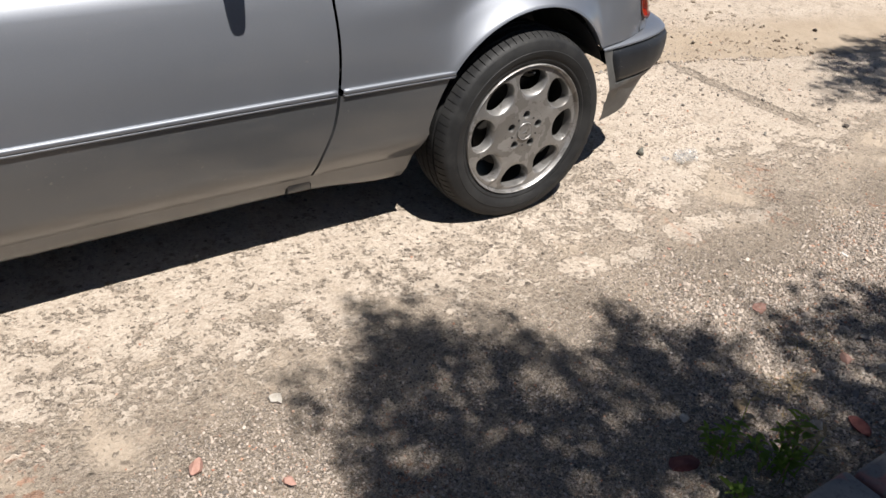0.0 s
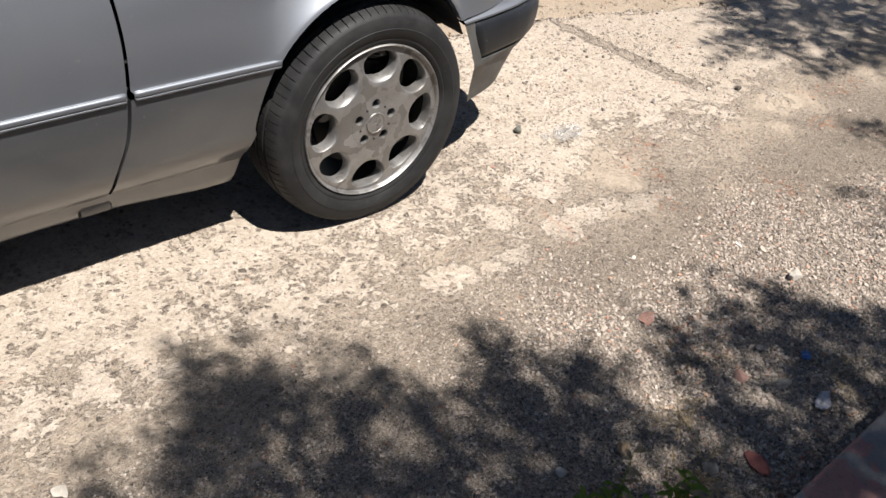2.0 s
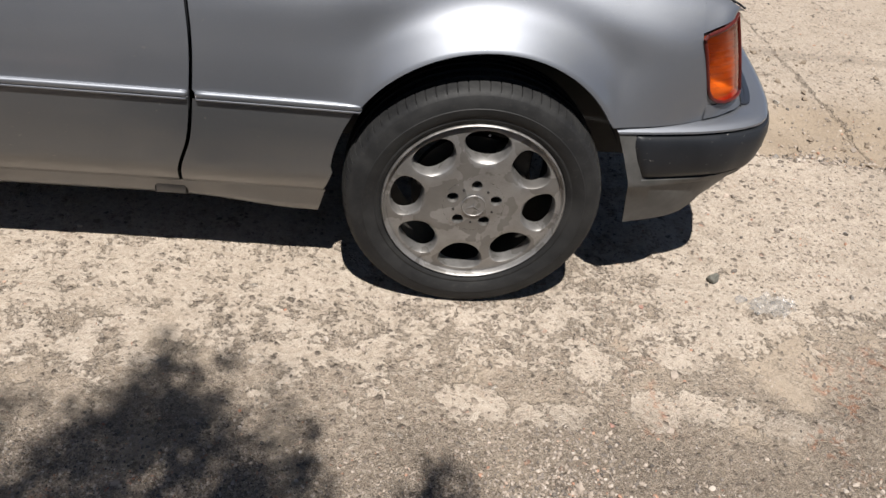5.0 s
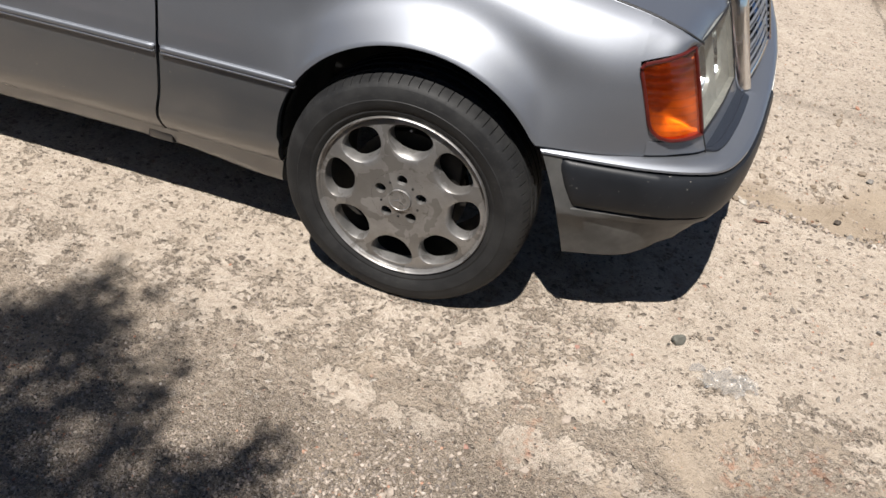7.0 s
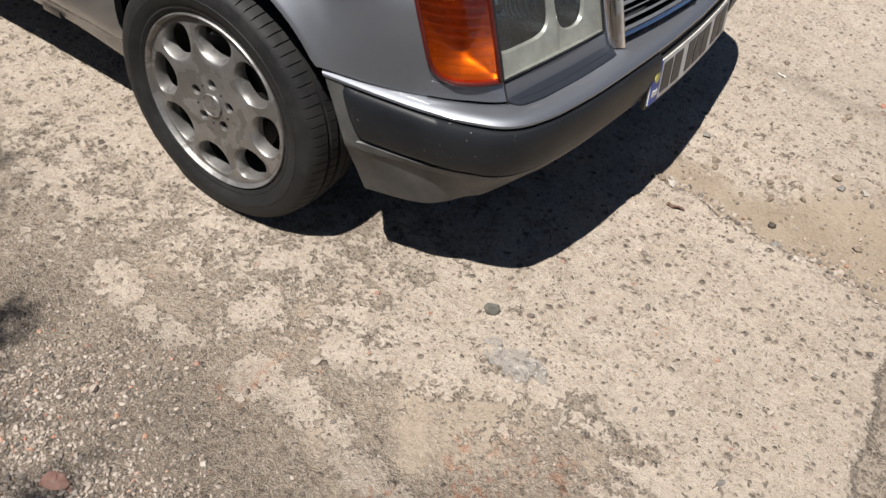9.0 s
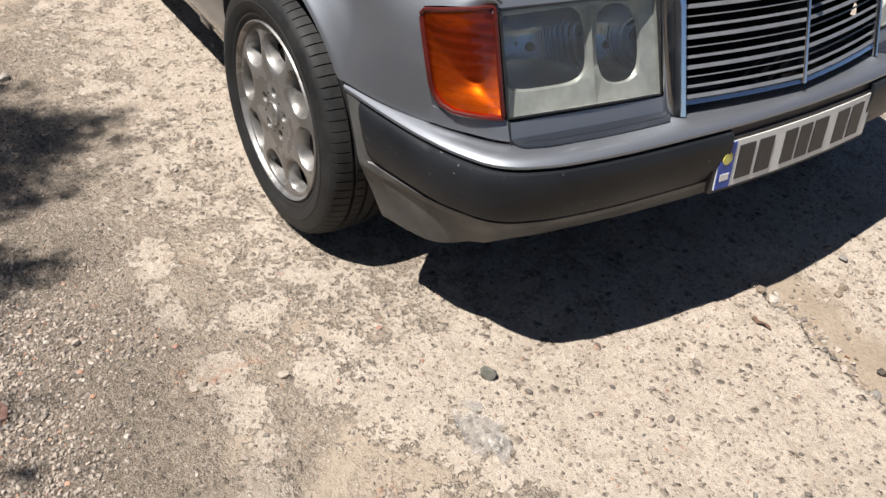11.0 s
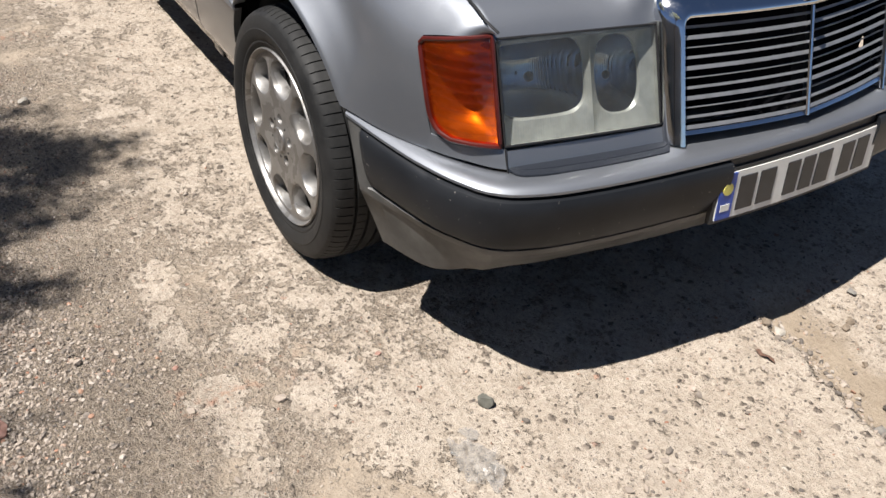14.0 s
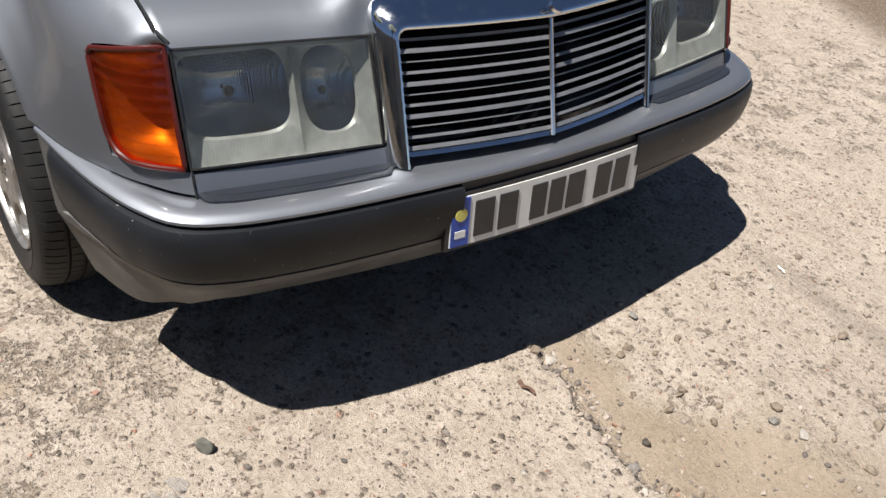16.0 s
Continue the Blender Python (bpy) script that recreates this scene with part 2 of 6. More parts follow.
def panel(name, rows, material, parent, label="", both=False, thick=0.0, smooth=35, out=None):
    """A body panel from a grid of points, with some thickness; both: also its mirror image on the other side; out: the way it faces."""
    verts, faces = sheet(rows)
    if out:
        i = faces[len(faces) // 2]
        n = np.cross(verts[i[1]] - verts[i[0]], verts[i[2]] - verts[i[0]])
        if np.dot(n, out) < 0:
            faces = [tuple(reversed(f)) for f in faces]
    made = []
    for side in range(2 if both else 1):
        v, f = flip(verts, faces) if side else (verts, faces)
        ob = link_mesh(name, v, f, material, parent, label, smooth)
        if thick:
            mod = ob.modifiers.new("thickness", "SOLIDIFY")
            mod.thickness, mod.offset = thick, -1.0
        made.append(ob)
    return made


def box_bm(cx, cy, cz, sx, sy, sz, bevel=0.0, seg=2):
    bm = bmesh.new()
    bmesh.ops.create_cube(bm, size=1.0, matrix=Matrix.Translation((cx, cy, cz)) @ Matrix.Diagonal((sx, sy, sz, 1)))
    if bevel:
        bmesh.ops.bevel(bm, geom=bm.edges[:], offset=bevel, segments=seg, affect="EDGES", profile=0.5)
    return bm


def tube_bm(points, radius, n=8):
    """A round bar along points."""
    bm = bmesh.new()
    rings = []
    pts = [Vector(p) for p in points]
    for i, p in enumerate(pts):
        d = (pts[min(i + 1, len(pts) - 1)] - pts[max(i - 1, 0)]).normalized()
        side = d.cross(Vector((0, 0, 1)))
        side = side.normalized() if side.length > 1e-3 else Vector((1, 0, 0))
        up = side.cross(d)
        r = float(radius[i]) if hasattr(radius, "__len__") else float(radius)
        rings.append([bm.verts.new(p + r * (math.cos(a) * side + math.sin(a) * up)) for a in np.linspace(0, 2 * math.pi, n, endpoint=False)])
    for a, b in zip(rings, rings[1:]):
        for k in range(n):
            bm.faces.new((a[k], a[(k + 1) % n], b[(k + 1) % n], b[k]))
    bm.faces.new(rings[0])
    bm.faces.new(list(reversed(rings[-1])))
    return bm


def welded(verts, faces):
    """The same mesh with meeting vertices joined."""
    keys, index, out = {}, [], []
    for v in verts:
        k = tuple(round(c, 5) for c in v)
        if k not in keys:
            keys[k] = len(out)
            out.append(v)
        index.append(keys[k])
    done = []
    for f in faces:
        g = list(dict.fromkeys(index[i] for i in f))
        if len(g) > 2:
            done.append(tuple(g))
    return out, done


# ---- ground ----
ISLANDS = [(0.33, -0.20, 0.07, 0.06), (0.46, -0.34, 0.075, 0.06), (0.57, -0.33, 0.07, 0.06), (0.80, -0.385, 0.11, 0.055), (0.69, -0.34, 0.05, 0.04), (0.01, -0.335, 0.10, 0.06), (0.255, -0.365, 0.08, 0.045), (0.15, -0.37, 0.05, 0.04), (0.56, -0.16, 0.08, 0.06), (-0.42, -0.20, 0.10, 0.06), (-0.75, -0.12, 0.12, 0.07)]


RUT = (0.02, 1.82)


def ground_material():
    """Worn concrete: a pale skin broken open to the pebbly aggregate, with brown dust and fine grey gravel."""
    m = Nodes("dusty_ground")
    x, y, z = m.xyz()
    wob = m.noise(2.2, 5, 0.6)
    patch = m.noise(5.5, 9, 0.72, warp=0.3)
    fine = m.noise(70, 5, 0.7)
    grit = m.noise(300, 3, 0.65)
    mid = m.noise(12.5, 7, 0.66, warp=0.35)
    crumb = m.noise(62, 4, 0.65)

    def near(v, c, r):
        return m.math("DIVIDE", m.math("SUBTRACT", v, c), r)

    # loose gravel towards the kerb
    yw = m.math("ADD", y, m.math("MULTIPLY", m.math("SUBTRACT", wob, 0.5), 0.9))
    xw = m.math("ADD", x, m.math("MULTIPLY", m.math("SUBTRACT", wob, 0.5), 0.9))
    slope = m.math("ADD", yw, m.math("MULTIPLY", m.span(xw, -0.2, 0.9), -0.12))
    gravel = m.span(slope, -0.30, -0.62)
    # dust lane between the broken slabs
    side = m.t.nodes.new("ShaderNodeAttribute")
    side.attribute_name = "lane_side"
    lane_w = m.math("ADD", side.outputs["Fac"], m.math("ADD", m.math("MULTIPLY", m.math("SUBTRACT", patch, 0.5), 0.10), m.math("MULTIPLY", m.math("SUBTRACT", crumb, 0.5), 0.03)))
    reach = m.span(m.math("ADD", x, m.math("MULTIPLY", m.math("SUBTRACT", wob, 0.5), 0.5)), 1.02, 1.5, 0.03, 0.50)
    lane = m.math("MULTIPLY", m.span(lane_w, -0.213, -0.200), m.math("MULTIPLY", m.span(lane_w, reach, m.math("SUBTRACT", m.math("MULTIPLY", reach, 0.55), 0.10)), m.span(x, 0.74, 0.86)))
    far = m.math("MULTIPLY", m.span(m.math("ADD", y, m.math("MULTIPLY", x, 0.45)), 3.75, 4.1), m.span(y, 2.4, 3.0))
    lanes = m.math("MAXIMUM", lane, far)
    # where the pale skin of the concrete still lies
    field = m.math("ADD", m.math("MULTIPLY", mid, 0.46), m.math("ADD", m.math("MULTIPLY", patch, 0.20), m.math("MULTIPLY", crumb, 0.34)))
    slab = m.math("MULTIPLY", m.span(xw, 0.40, 0.85), m.span(slope, -0.25, 0.05))
    bias = m.math("ADD", m.span(slope, -0.60, 0.0, -0.13, 0.018), m.math("MULTIPLY", slab, 0.075))
    bias = m.math("ADD", bias, m.span(lane_w, -0.19, 0.12, 0.0, -0.012))
    bias = m.math("ADD", bias, m.span(y, 1.7, 2.0, 0.0, 0.04))
    bias = m.math("ADD", bias, m.math("MULTIPLY", m.span(xw, 0.15, -0.25, 0.0, 0.034), m.span(slope, -0.55, -0.30)))
    skin = m.span(m.math("ADD", field, bias), 0.488, 0.516)
    for px, py, rx, ry in ISLANDS:
        dx, dy = near(x, px, rx), near(y, py, ry)
        d2 = m.math("ADD", m.math("MULTIPLY", dx, dx), m.math("MULTIPLY", dy, dy))
        skin = m.math("MAXIMUM", skin, m.span(m.math("ADD", m.math("MULTIPLY", d2, 0.19), m.math("MULTIPLY", field, -1.7)), -0.66, -0.70))
    skin = m.math("MULTIPLY", skin, m.math("SUBTRACT", 1.0, m.math("MULTIPLY", lanes, 0.95)))
    # drifts of smooth dust
    drift = m.math("ADD", m.math("MULTIPLY", m.noise(3.4, 3, 0.5, warp=0.5), 0.8), m.math("MULTIPLY", crumb, 0.2))
    dust = m.math("MULTIPLY", m.span(drift, 0.50, 0.62), m.math("MULTIPLY", m.span(slope, 0.05, -0.25), m.span(slope, -0.75, -0.5)))
    dust = m.math("MULTIPLY", dust, m.math("SUBTRACT", 1.0, m.math("MULTIPLY", skin, 0.75)))
    dust = m.math("MAXIMUM", dust, m.math("MULTIPLY", lane, 0.92))
    # colours: aggregate below, skin on top
    low_c = m.ramp(fine, [(0.30, (0.225, 0.180, 0.136)), (0.5, (0.352, 0.292, 0.231)), (0.70, (0.49, 0.42, 0.345))])
    skin_c = m.ramp(m.math("ADD", m.math("MULTIPLY", fine, 0.5), m.math("MULTIPLY", patch, 0.5)), [(0.32, (0.335, 0.277, 0.216)), (0.47, (0.450, 0.384, 0.314)), (0.64, (0.545, 0.475, 0.402))])
    base = m.mix(m.math("MULTIPLY", skin, m.span(m.noise(17, 5, 0.7), 0.36, 0.58, m.span(xw, -0.2, 0.6, 0.30, 0.45), m.span(xw, -0.2, 0.6, 0.80, 0.95))), low_c, skin_c)
    base = m.mix(m.math("MULTIPLY", far, 0.8), base, (0.17, 0.125, 0.08))
    worn = m.span(m.math("ADD", x, m.math("MULTIPLY", patch, 1.2)), 1.6, 2.5, 0.0, 0.35)
    base = m.mix(worn, base, (0.30, 0.247, 0.190))
    # pebbles set in the surface, three sizes
    height = m.math("MULTIPLY", skin, 0.55)
    warp = m.t.nodes.new("ShaderNodeVectorMath")
    warp.operation = "ADD"
    wn_ = m.t.nodes.new("ShaderNodeTexNoise")
    wn_.inputs["Scale"].default_value = 75
    m.link(m.pos, wn_.inputs["Vector"])
    sc = m.t.nodes.new("ShaderNodeVectorMath")
    sc.operation = "SCALE"
    m.link(wn_.outputs["Color"], sc.inputs[0])
    sc.inputs["Scale"].default_value = 0.016
    m.link(m.pos, warp.inputs[0])
    m.link(sc.outputs[0], warp.inputs[1])
    for scale, share, open_share, size in ((40, 0.19, 0.16, 0.38), (74, 0.25, 0.36, 0.41), (150, 0.22, 0.50, 0.42)):
        v = m.t.nodes.new("ShaderNodeTexVoronoi")
        v.inputs["Scale"].default_value = scale
        m.link(warp.outputs[0], v.inputs["Vector"])
        col = m.t.nodes.new("ShaderNodeSeparateColor")
        m.link(v.outputs["Color"], col.inputs[0])
        many = m.math("ADD", m.math("ADD", share, m.math("MULTIPLY", slab, 0.05)), m.math("MULTIPLY", m.math("SUBTRACT", 1.0, skin), open_share))
        many = m.math("ADD", many, m.math("MULTIPLY", gravel, 0.2))
        pick = m.math("GREATER_THAN", m.math("MULTIPLY", many, m.math("SUBTRACT", 1.0, m.math("MULTIPLY", dust, 0.85))), col.outputs[0])
        radius = m.math("MULTIPLY", m.math("ADD", 0.45, m.math("MULTIPLY", col.outputs[1], 0.75)), size)
        inside = m.math("MULTIPLY", m.span(v.outputs["Distance"], radius, m.math("MULTIPLY", radius, 0.82)), pick)
        stone = m.ramp(col.outputs[2], [(0.0, (0.125, 0.102, 0.085)), (0.18, (0.205, 0.170, 0.140)), (0.45, (0.300, 0.250, 0.202)), (0.75, (0.40, 0.342, 0.282)), (0.95, (0.53, 0.475, 0.41)), (1.0, (0.38, 0.215, 0.15))])
        # crevice shade round each pebble, painted into the colour as a dark rim
        rim_shade = m.math("MULTIPLY", m.span(v.outputs["Distance"], m.math("MULTIPLY", radius, 1.35), radius), pick)
        base = m.mix(m.math("MULTIPLY", rim_shade, 0.26), base, (0.150, 0.117, 0.085))
        base = m.mix(m.math("MULTIPLY", inside, 0.88), base, stone)
        dome = m.math("MULTIPLY", m.math("SUBTRACT", 1.0, m.math("DIVIDE", v.outputs["Distance"], radius)), inside)
        height = m.math("ADD", height, m.math("MULTIPLY", dome, 24.0 / scale))
    # shade between loose stones, painted dark where the grit noise runs low
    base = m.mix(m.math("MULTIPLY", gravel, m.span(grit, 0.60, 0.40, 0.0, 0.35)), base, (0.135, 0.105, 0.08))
    speck = m.ramp(grit, [(0.34, (0.72, 0.705, 0.69)), (0.5, (1.0, 1.0, 1.0)), (0.66, (1.2, 1.19, 1.17))])
    base = m.mix(m.span(m.math("MAXIMUM", dust, skin), 0.0, 1.0, 1.0, 0.45), base, m.mix(1.0, base, speck, "MULTIPLY"))
    dust_c = m.mix(lane, m.mix(m.span(patch, 0.35, 0.65), (0.315, 0.256, 0.193), (0.375, 0.310, 0.240)), m.mix(m.span(patch, 0.35, 0.65), (0.258, 0.202, 0.143), (0.325, 0.262, 0.193)))
    base = m.mix(m.math("MULTIPLY", dust, m.span(grit, 0.40, 0.62, m.span(lane, 0.0, 1.0, 0.78, 0.92), m.span(lane, 0.0, 1.0, 0.45, 0.65))), base, dust_c)
    # red crumbs of brick, and the filled joint between the slabs
    crumbs = m.math("MULTIPLY", m.span(m.noise(2.9, 2, 0.4), 0.57, 0.64), m.span(m.noise(38, 3, 0.6), 0.5, 0.62))
    base = m.mix(m.math("MULTIPLY", m.math("MULTIPLY", crumbs, 0.6), m.span(slope, -0.1, -0.5)), base, (0.36, 0.165, 0.095))
    jx = m.math("ABSOLUTE", m.math("ADD", m.math("SUBTRACT", x, 1.67), m.math("ADD", m.math("MULTIPLY", y, 0.067), m.math("ADD", m.math("MULTIPLY", m.math("SUBTRACT", patch, 0.5), 0.10), m.math("MULTIPLY", m.math("SUBTRACT", crumb, 0.5), 0.05)))))
    wide = m.span(y, 0.95, 0.65, 0.009, 0.048)
    joint = m.math("MULTIPLY", m.span(jx, wide, m.math("MULTIPLY", wide, 0.6)), m.math("MULTIPLY", m.span(fine, 0.35, 0.5, 0.5, 1.0), m.span(y, -0.1, 0.15)))
    base = m.mix(m.math("MULTIPLY", joint, m.span(y, 0.9, 0.6, 0.3, 0.42)), base, (0.165, 0.13, 0.095))
    # a rut of grey grit beyond the dust lane
    rut = m.math("ABSOLUTE", m.math("ADD", m.math("SUBTRACT", m.math("ADD", y, m.math("MULTIPLY", x, RUT[0])), RUT[1]), m.math("MULTIPLY", m.math("SUBTRACT", patch, 0.5), 0.16)))
    rut = m.math("MULTIPLY", m.math("MULTIPLY", m.span(rut, 0.06, 0.02), m.span(x, 0.75, 0.95)), m.span(fine, 0.4, 0.56))
    base = m.mix(m.math("MULTIPLY", rut, 0.55), base, (0.20, 0.168, 0.135))
    # unseen ground beyond the kerb, made dark to cut bounce onto the doors
    unseen_verge = m.mix(m.span(m.noise(6, 6, 0.7), 0.3, 0.7), (0.060, 0.046, 0.034), (0.125, 0.098, 0.070))
    base = m.mix(m.span(y, -1.50, -1.58), base, unseen_verge)
    tone = m.ramp(m.noise(0.9, 3, 0.5), [(0.3, (0.90, 0.90, 0.90)), (0.7, (1.0, 1.0, 1.0))])
    base = m.mix(1.0, base, tone, "MULTIPLY")
    rough_h = m.math("ADD", m.math("MULTIPLY", fine, m.span(skin, 0.0, 1.0, 1.0, 0.5)), m.math("MULTIPLY", grit, m.math("ADD", 0.22, m.math("MULTIPLY", gravel, 0.45))))
    h = m.math("ADD", m.math("MULTIPLY", height, m.math("SUBTRACT", 1.0, m.math("MULTIPLY", dust, 0.6))), m.math("MULTIPLY", rough_h, m.math("SUBTRACT", 1.0, m.math("MULTIPLY", dust, 0.55))))
    h = m.math("SUBTRACT", h, m.math("MULTIPLY", joint, 0.8))
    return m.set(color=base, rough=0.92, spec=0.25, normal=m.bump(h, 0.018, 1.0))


GROUND = ground_material()


def lane_side(x, y):
    """Distance across the dust lane, from its middle."""
    n = noise.noise(Vector((x * 3, y * 3, 1.7))) + 0.4 * noise.noise(Vector((x * 11, y * 11, 8.0)))
    return y + 0.07 * (x - 1.0) + 0.16 * max(x - 1.3, 0.0) + 0.075 * n - 1.12


def lane_depth(x, y):
    """How deep the dust lane and the joint lie below the slabs."""
    n = noise.noise(Vector((x * 3, y * 3, 1.7)))
    c = lane_side(x, y)
    d = 0.022 * float(smoothstep(c, -0.215, -0.185)) * float(smoothstep(c, 0.30, 0.0)) * float(smoothstep(x, 0.72, 0.88))
    w = 0.05 if y < 0.65 else 0.018
    j = abs(x - 1.67 + 0.067 * y + 0.05 * n)
    return d * float(smoothstep(x, 2.6, 1.9)) + 0.008 * float(smoothstep(j, w, w * 0.4)) * float(smoothstep(y, -0.1, 0.15))


def ground_height(x, y):
    z = 0.006 * noise.noise(Vector((x * 1.3, y * 1.3, 0.0))) + 0.004 * noise.noise(Vector((x * 9, y * 9, 3.0)))
    z += 0.0035 * noise.noise(Vector((x * 28, y * 28, 6.0)))
    z -= lane_depth(x, y)
    if y < -1.35:
        z += 0.075 * float(smoothstep(-y, 1.35, 1.47))
    near = math.exp(-((x * x + (y - 0.13) ** 2) / 0.06))
    return z * (1 - near) - 0.002


def axis(lo, hi, step, far):
    inner = list(np.arange(lo, hi + 1e-6, step))
    out, d = [], step
    v = hi
    while v < far:
        d *= 1.35
        v += d
        out.append(v)
    low, d, v = [], step, lo
    while v > -far:
        d *= 1.35
        v -= d
        low.append(v)
    return low[::-1] + inner + out


def build_ground():
    xs, ys = axis(-1.7, 2.7, 0.018, 900), axis(-1.6, 2.4, 0.018, 900)
    rows = [[(x, y, ground_height(x, y) if abs(x) < 60 and abs(y) < 60 else 0.0) for y in ys] for x in xs]
    v, f = sheet(rows)
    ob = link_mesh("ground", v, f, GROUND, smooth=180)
    side = ob.data.attributes.new("lane_side", "FLOAT", "POINT")
    side.data.foreach_set("value", [max(-9.0, min(9.0, lane_side(p[0], p[1]))) if abs(p[0]) < 60 and abs(p[1]) < 60 else 9.0 for p in v])
    return tagged(ob, "dusty cream concrete yard with pebbles, brown dirt and loose gravel", "ground", kind="structure")


build_ground()

# ---- car ----
car = tagged(new("car"), "silver metallic saloon car with amber indicators and dark bumper strip", "car")

STRIP_Z = 0.545


def side_y(x):
    """Plan of the right flank at moulding height."""
    return spline(x, [-3.95, -3.6, -2.8, -1.8, -0.66, -0.3, 0.0, 0.2, 0.35, 0.42, 0.474, 0.53, 0.58, 0.62, 0.648],
                  [0.16, 0.07, 0.03, 0.022, 0.026, 0.022, 0.014, 0.026, 0.047, 0.060, 0.074, 0.096, 0.121, 0.153, 0.19])


def top_z(x):
    """Height of the seam between fender and bonnet, and of the waist line behind."""
    return spline(x, [-3.95, -3.5, -2.6, -1.6, -0.7, -0.3, 0.0, 0.2, 0.4, 0.5, 0.56, 0.60, 0.64],
                  [0.86, 0.90, 0.94, 0.945, 0.925, 0.902, 0.876, 0.853, 0.828, 0.808, 0.786, 0.764, 0.755])


def flank(x, v):
    """A point of the flank above the moulding: v from 0 (moulding) to 1 (seam)."""
    top, p = float(top_z(x)), float(side_y(x))
    reach = max(0.172 - p, 0.02) if x > -0.75 else 0.135
    k = reach / 0.15
    lift = top - 0.82
    z = spline(v, [0, 0.22, 0.45, 0.62, 0.76, 0.87, 0.95, 1.0], [0.53, 0.60, 0.665, 0.715 + 0.6 * lift, 0.754 + 0.8 * lift, 0.786 + lift, 0.808 + lift, 0.818 + lift])
    d = spline(v, [0, 0.22, 0.45, 0.62, 0.76, 0.87, 0.95, 1.0], [0.002, 0.006, 0.014, 0.010 + 0.021 * k, 0.004 + 0.054 * k, 0.091 * k, 0.122 * k, 0.15 * k])
    w = float(smoothstep(-x, 0.35, 0.75))
    if w > 0:
        zd = spline(v, [0, 0.22, 0.45, 0.62, 0.74, 0.80, 0.88, 1.0], [0.53, 0.60, 0.675, 0.74, 0.800, 0.836, 0.872, top])
        dd = spline(v, [0, 0.22, 0.45, 0.62, 0.74, 0.80, 0.88, 1.0], [0.002, 0.006, 0.014, 0.025, 0.037, 0.047, 0.078, 0.130])
        z, d = z * (1 - w) + zd * w, d * (1 - w) + dd * w
    return p + float(d), float(z)


def patch(corners, bow, n=14, m=12, push=0.0, trim=None):
    """A bowed four-cornered face: corners rear-top, front-top, rear-bottom, front-bottom."""
    rt, ft, rb, fb = (Vector(c) for c in corners)
    nrm = ((ft - rt).cross(rb - rt)).normalized()
    if nrm.x < 0:
        nrm = -nrm
    rows = []
    for u in np.linspace(0, 1, n):
        row = []
        for v in np.linspace(0, 1, m):
            s = u
            if trim:
                s = trim(v) + (1 - trim(v)) * u
            p = (rt * (1 - s) + ft * s) * (1 - v) + (rb * (1 - s) + fb * s) * v
            p = p + nrm * (bow * math.sin(math.pi * s) + push + 0.15 * abs(bow) * math.sin(math.pi * v))
            row.append(tuple(p))
        rows.append(row)
    return rows


DOOR_GAP = [(0.262, -0.708), (0.33, -0.700), (0.42, -0.672), (0.55, -0.656), (0.66, -0.651), (0.78, -0.660), (0.94, -0.682)]


def gap_x(z):
    return float(spline(z, [g[0] for g in DOOR_GAP], [g[1] for g in DOOR_GAP]))


def lens_trim(v):
    """The indicator's rear edge, with its rounded corners."""
    low = 0.30 * (1 - math.sqrt(max(0.0, 1 - (max(v - 0.72, 0) / 0.28) ** 2)))
    high = 0.07 * (1 - math.sqrt(max(0.0, 1 - (max(0.07 - v, 0) / 0.07) ** 2)))
    return low + high


INDICATOR = [(0.474, 0.099, 0.735), (0.574, 0.184, 0.762), (0.535, 0.102, 0.573), (0.642, 0.182, 0.576)]
ARCH_Z, ARCH_R = 0.360, 0.343


def arch(x, cx=0.0):
    """Height of the wheel opening's edge above x, or nothing outside it."""
    q = ARCH_R**2 - (x - cx) ** 2
    return ARCH_Z + math.sqrt(q) if q > 0 else None


def flare(x, z):
    """How far the panel stands out near the wheel opening."""
    out = max(math.hypot(x, max(z - ARCH_Z, 0.0)) - ARCH_R - 0.008, 0.0)
    low = min(abs(x) / ARCH_R, 1.0)
    amount = 0.025 * (1 - (0.75 if x > 0 else 0.45) * low**2) * float(smoothstep(abs(x), 0.47, 0.15))
    return amount * math.exp(-out / 0.05)


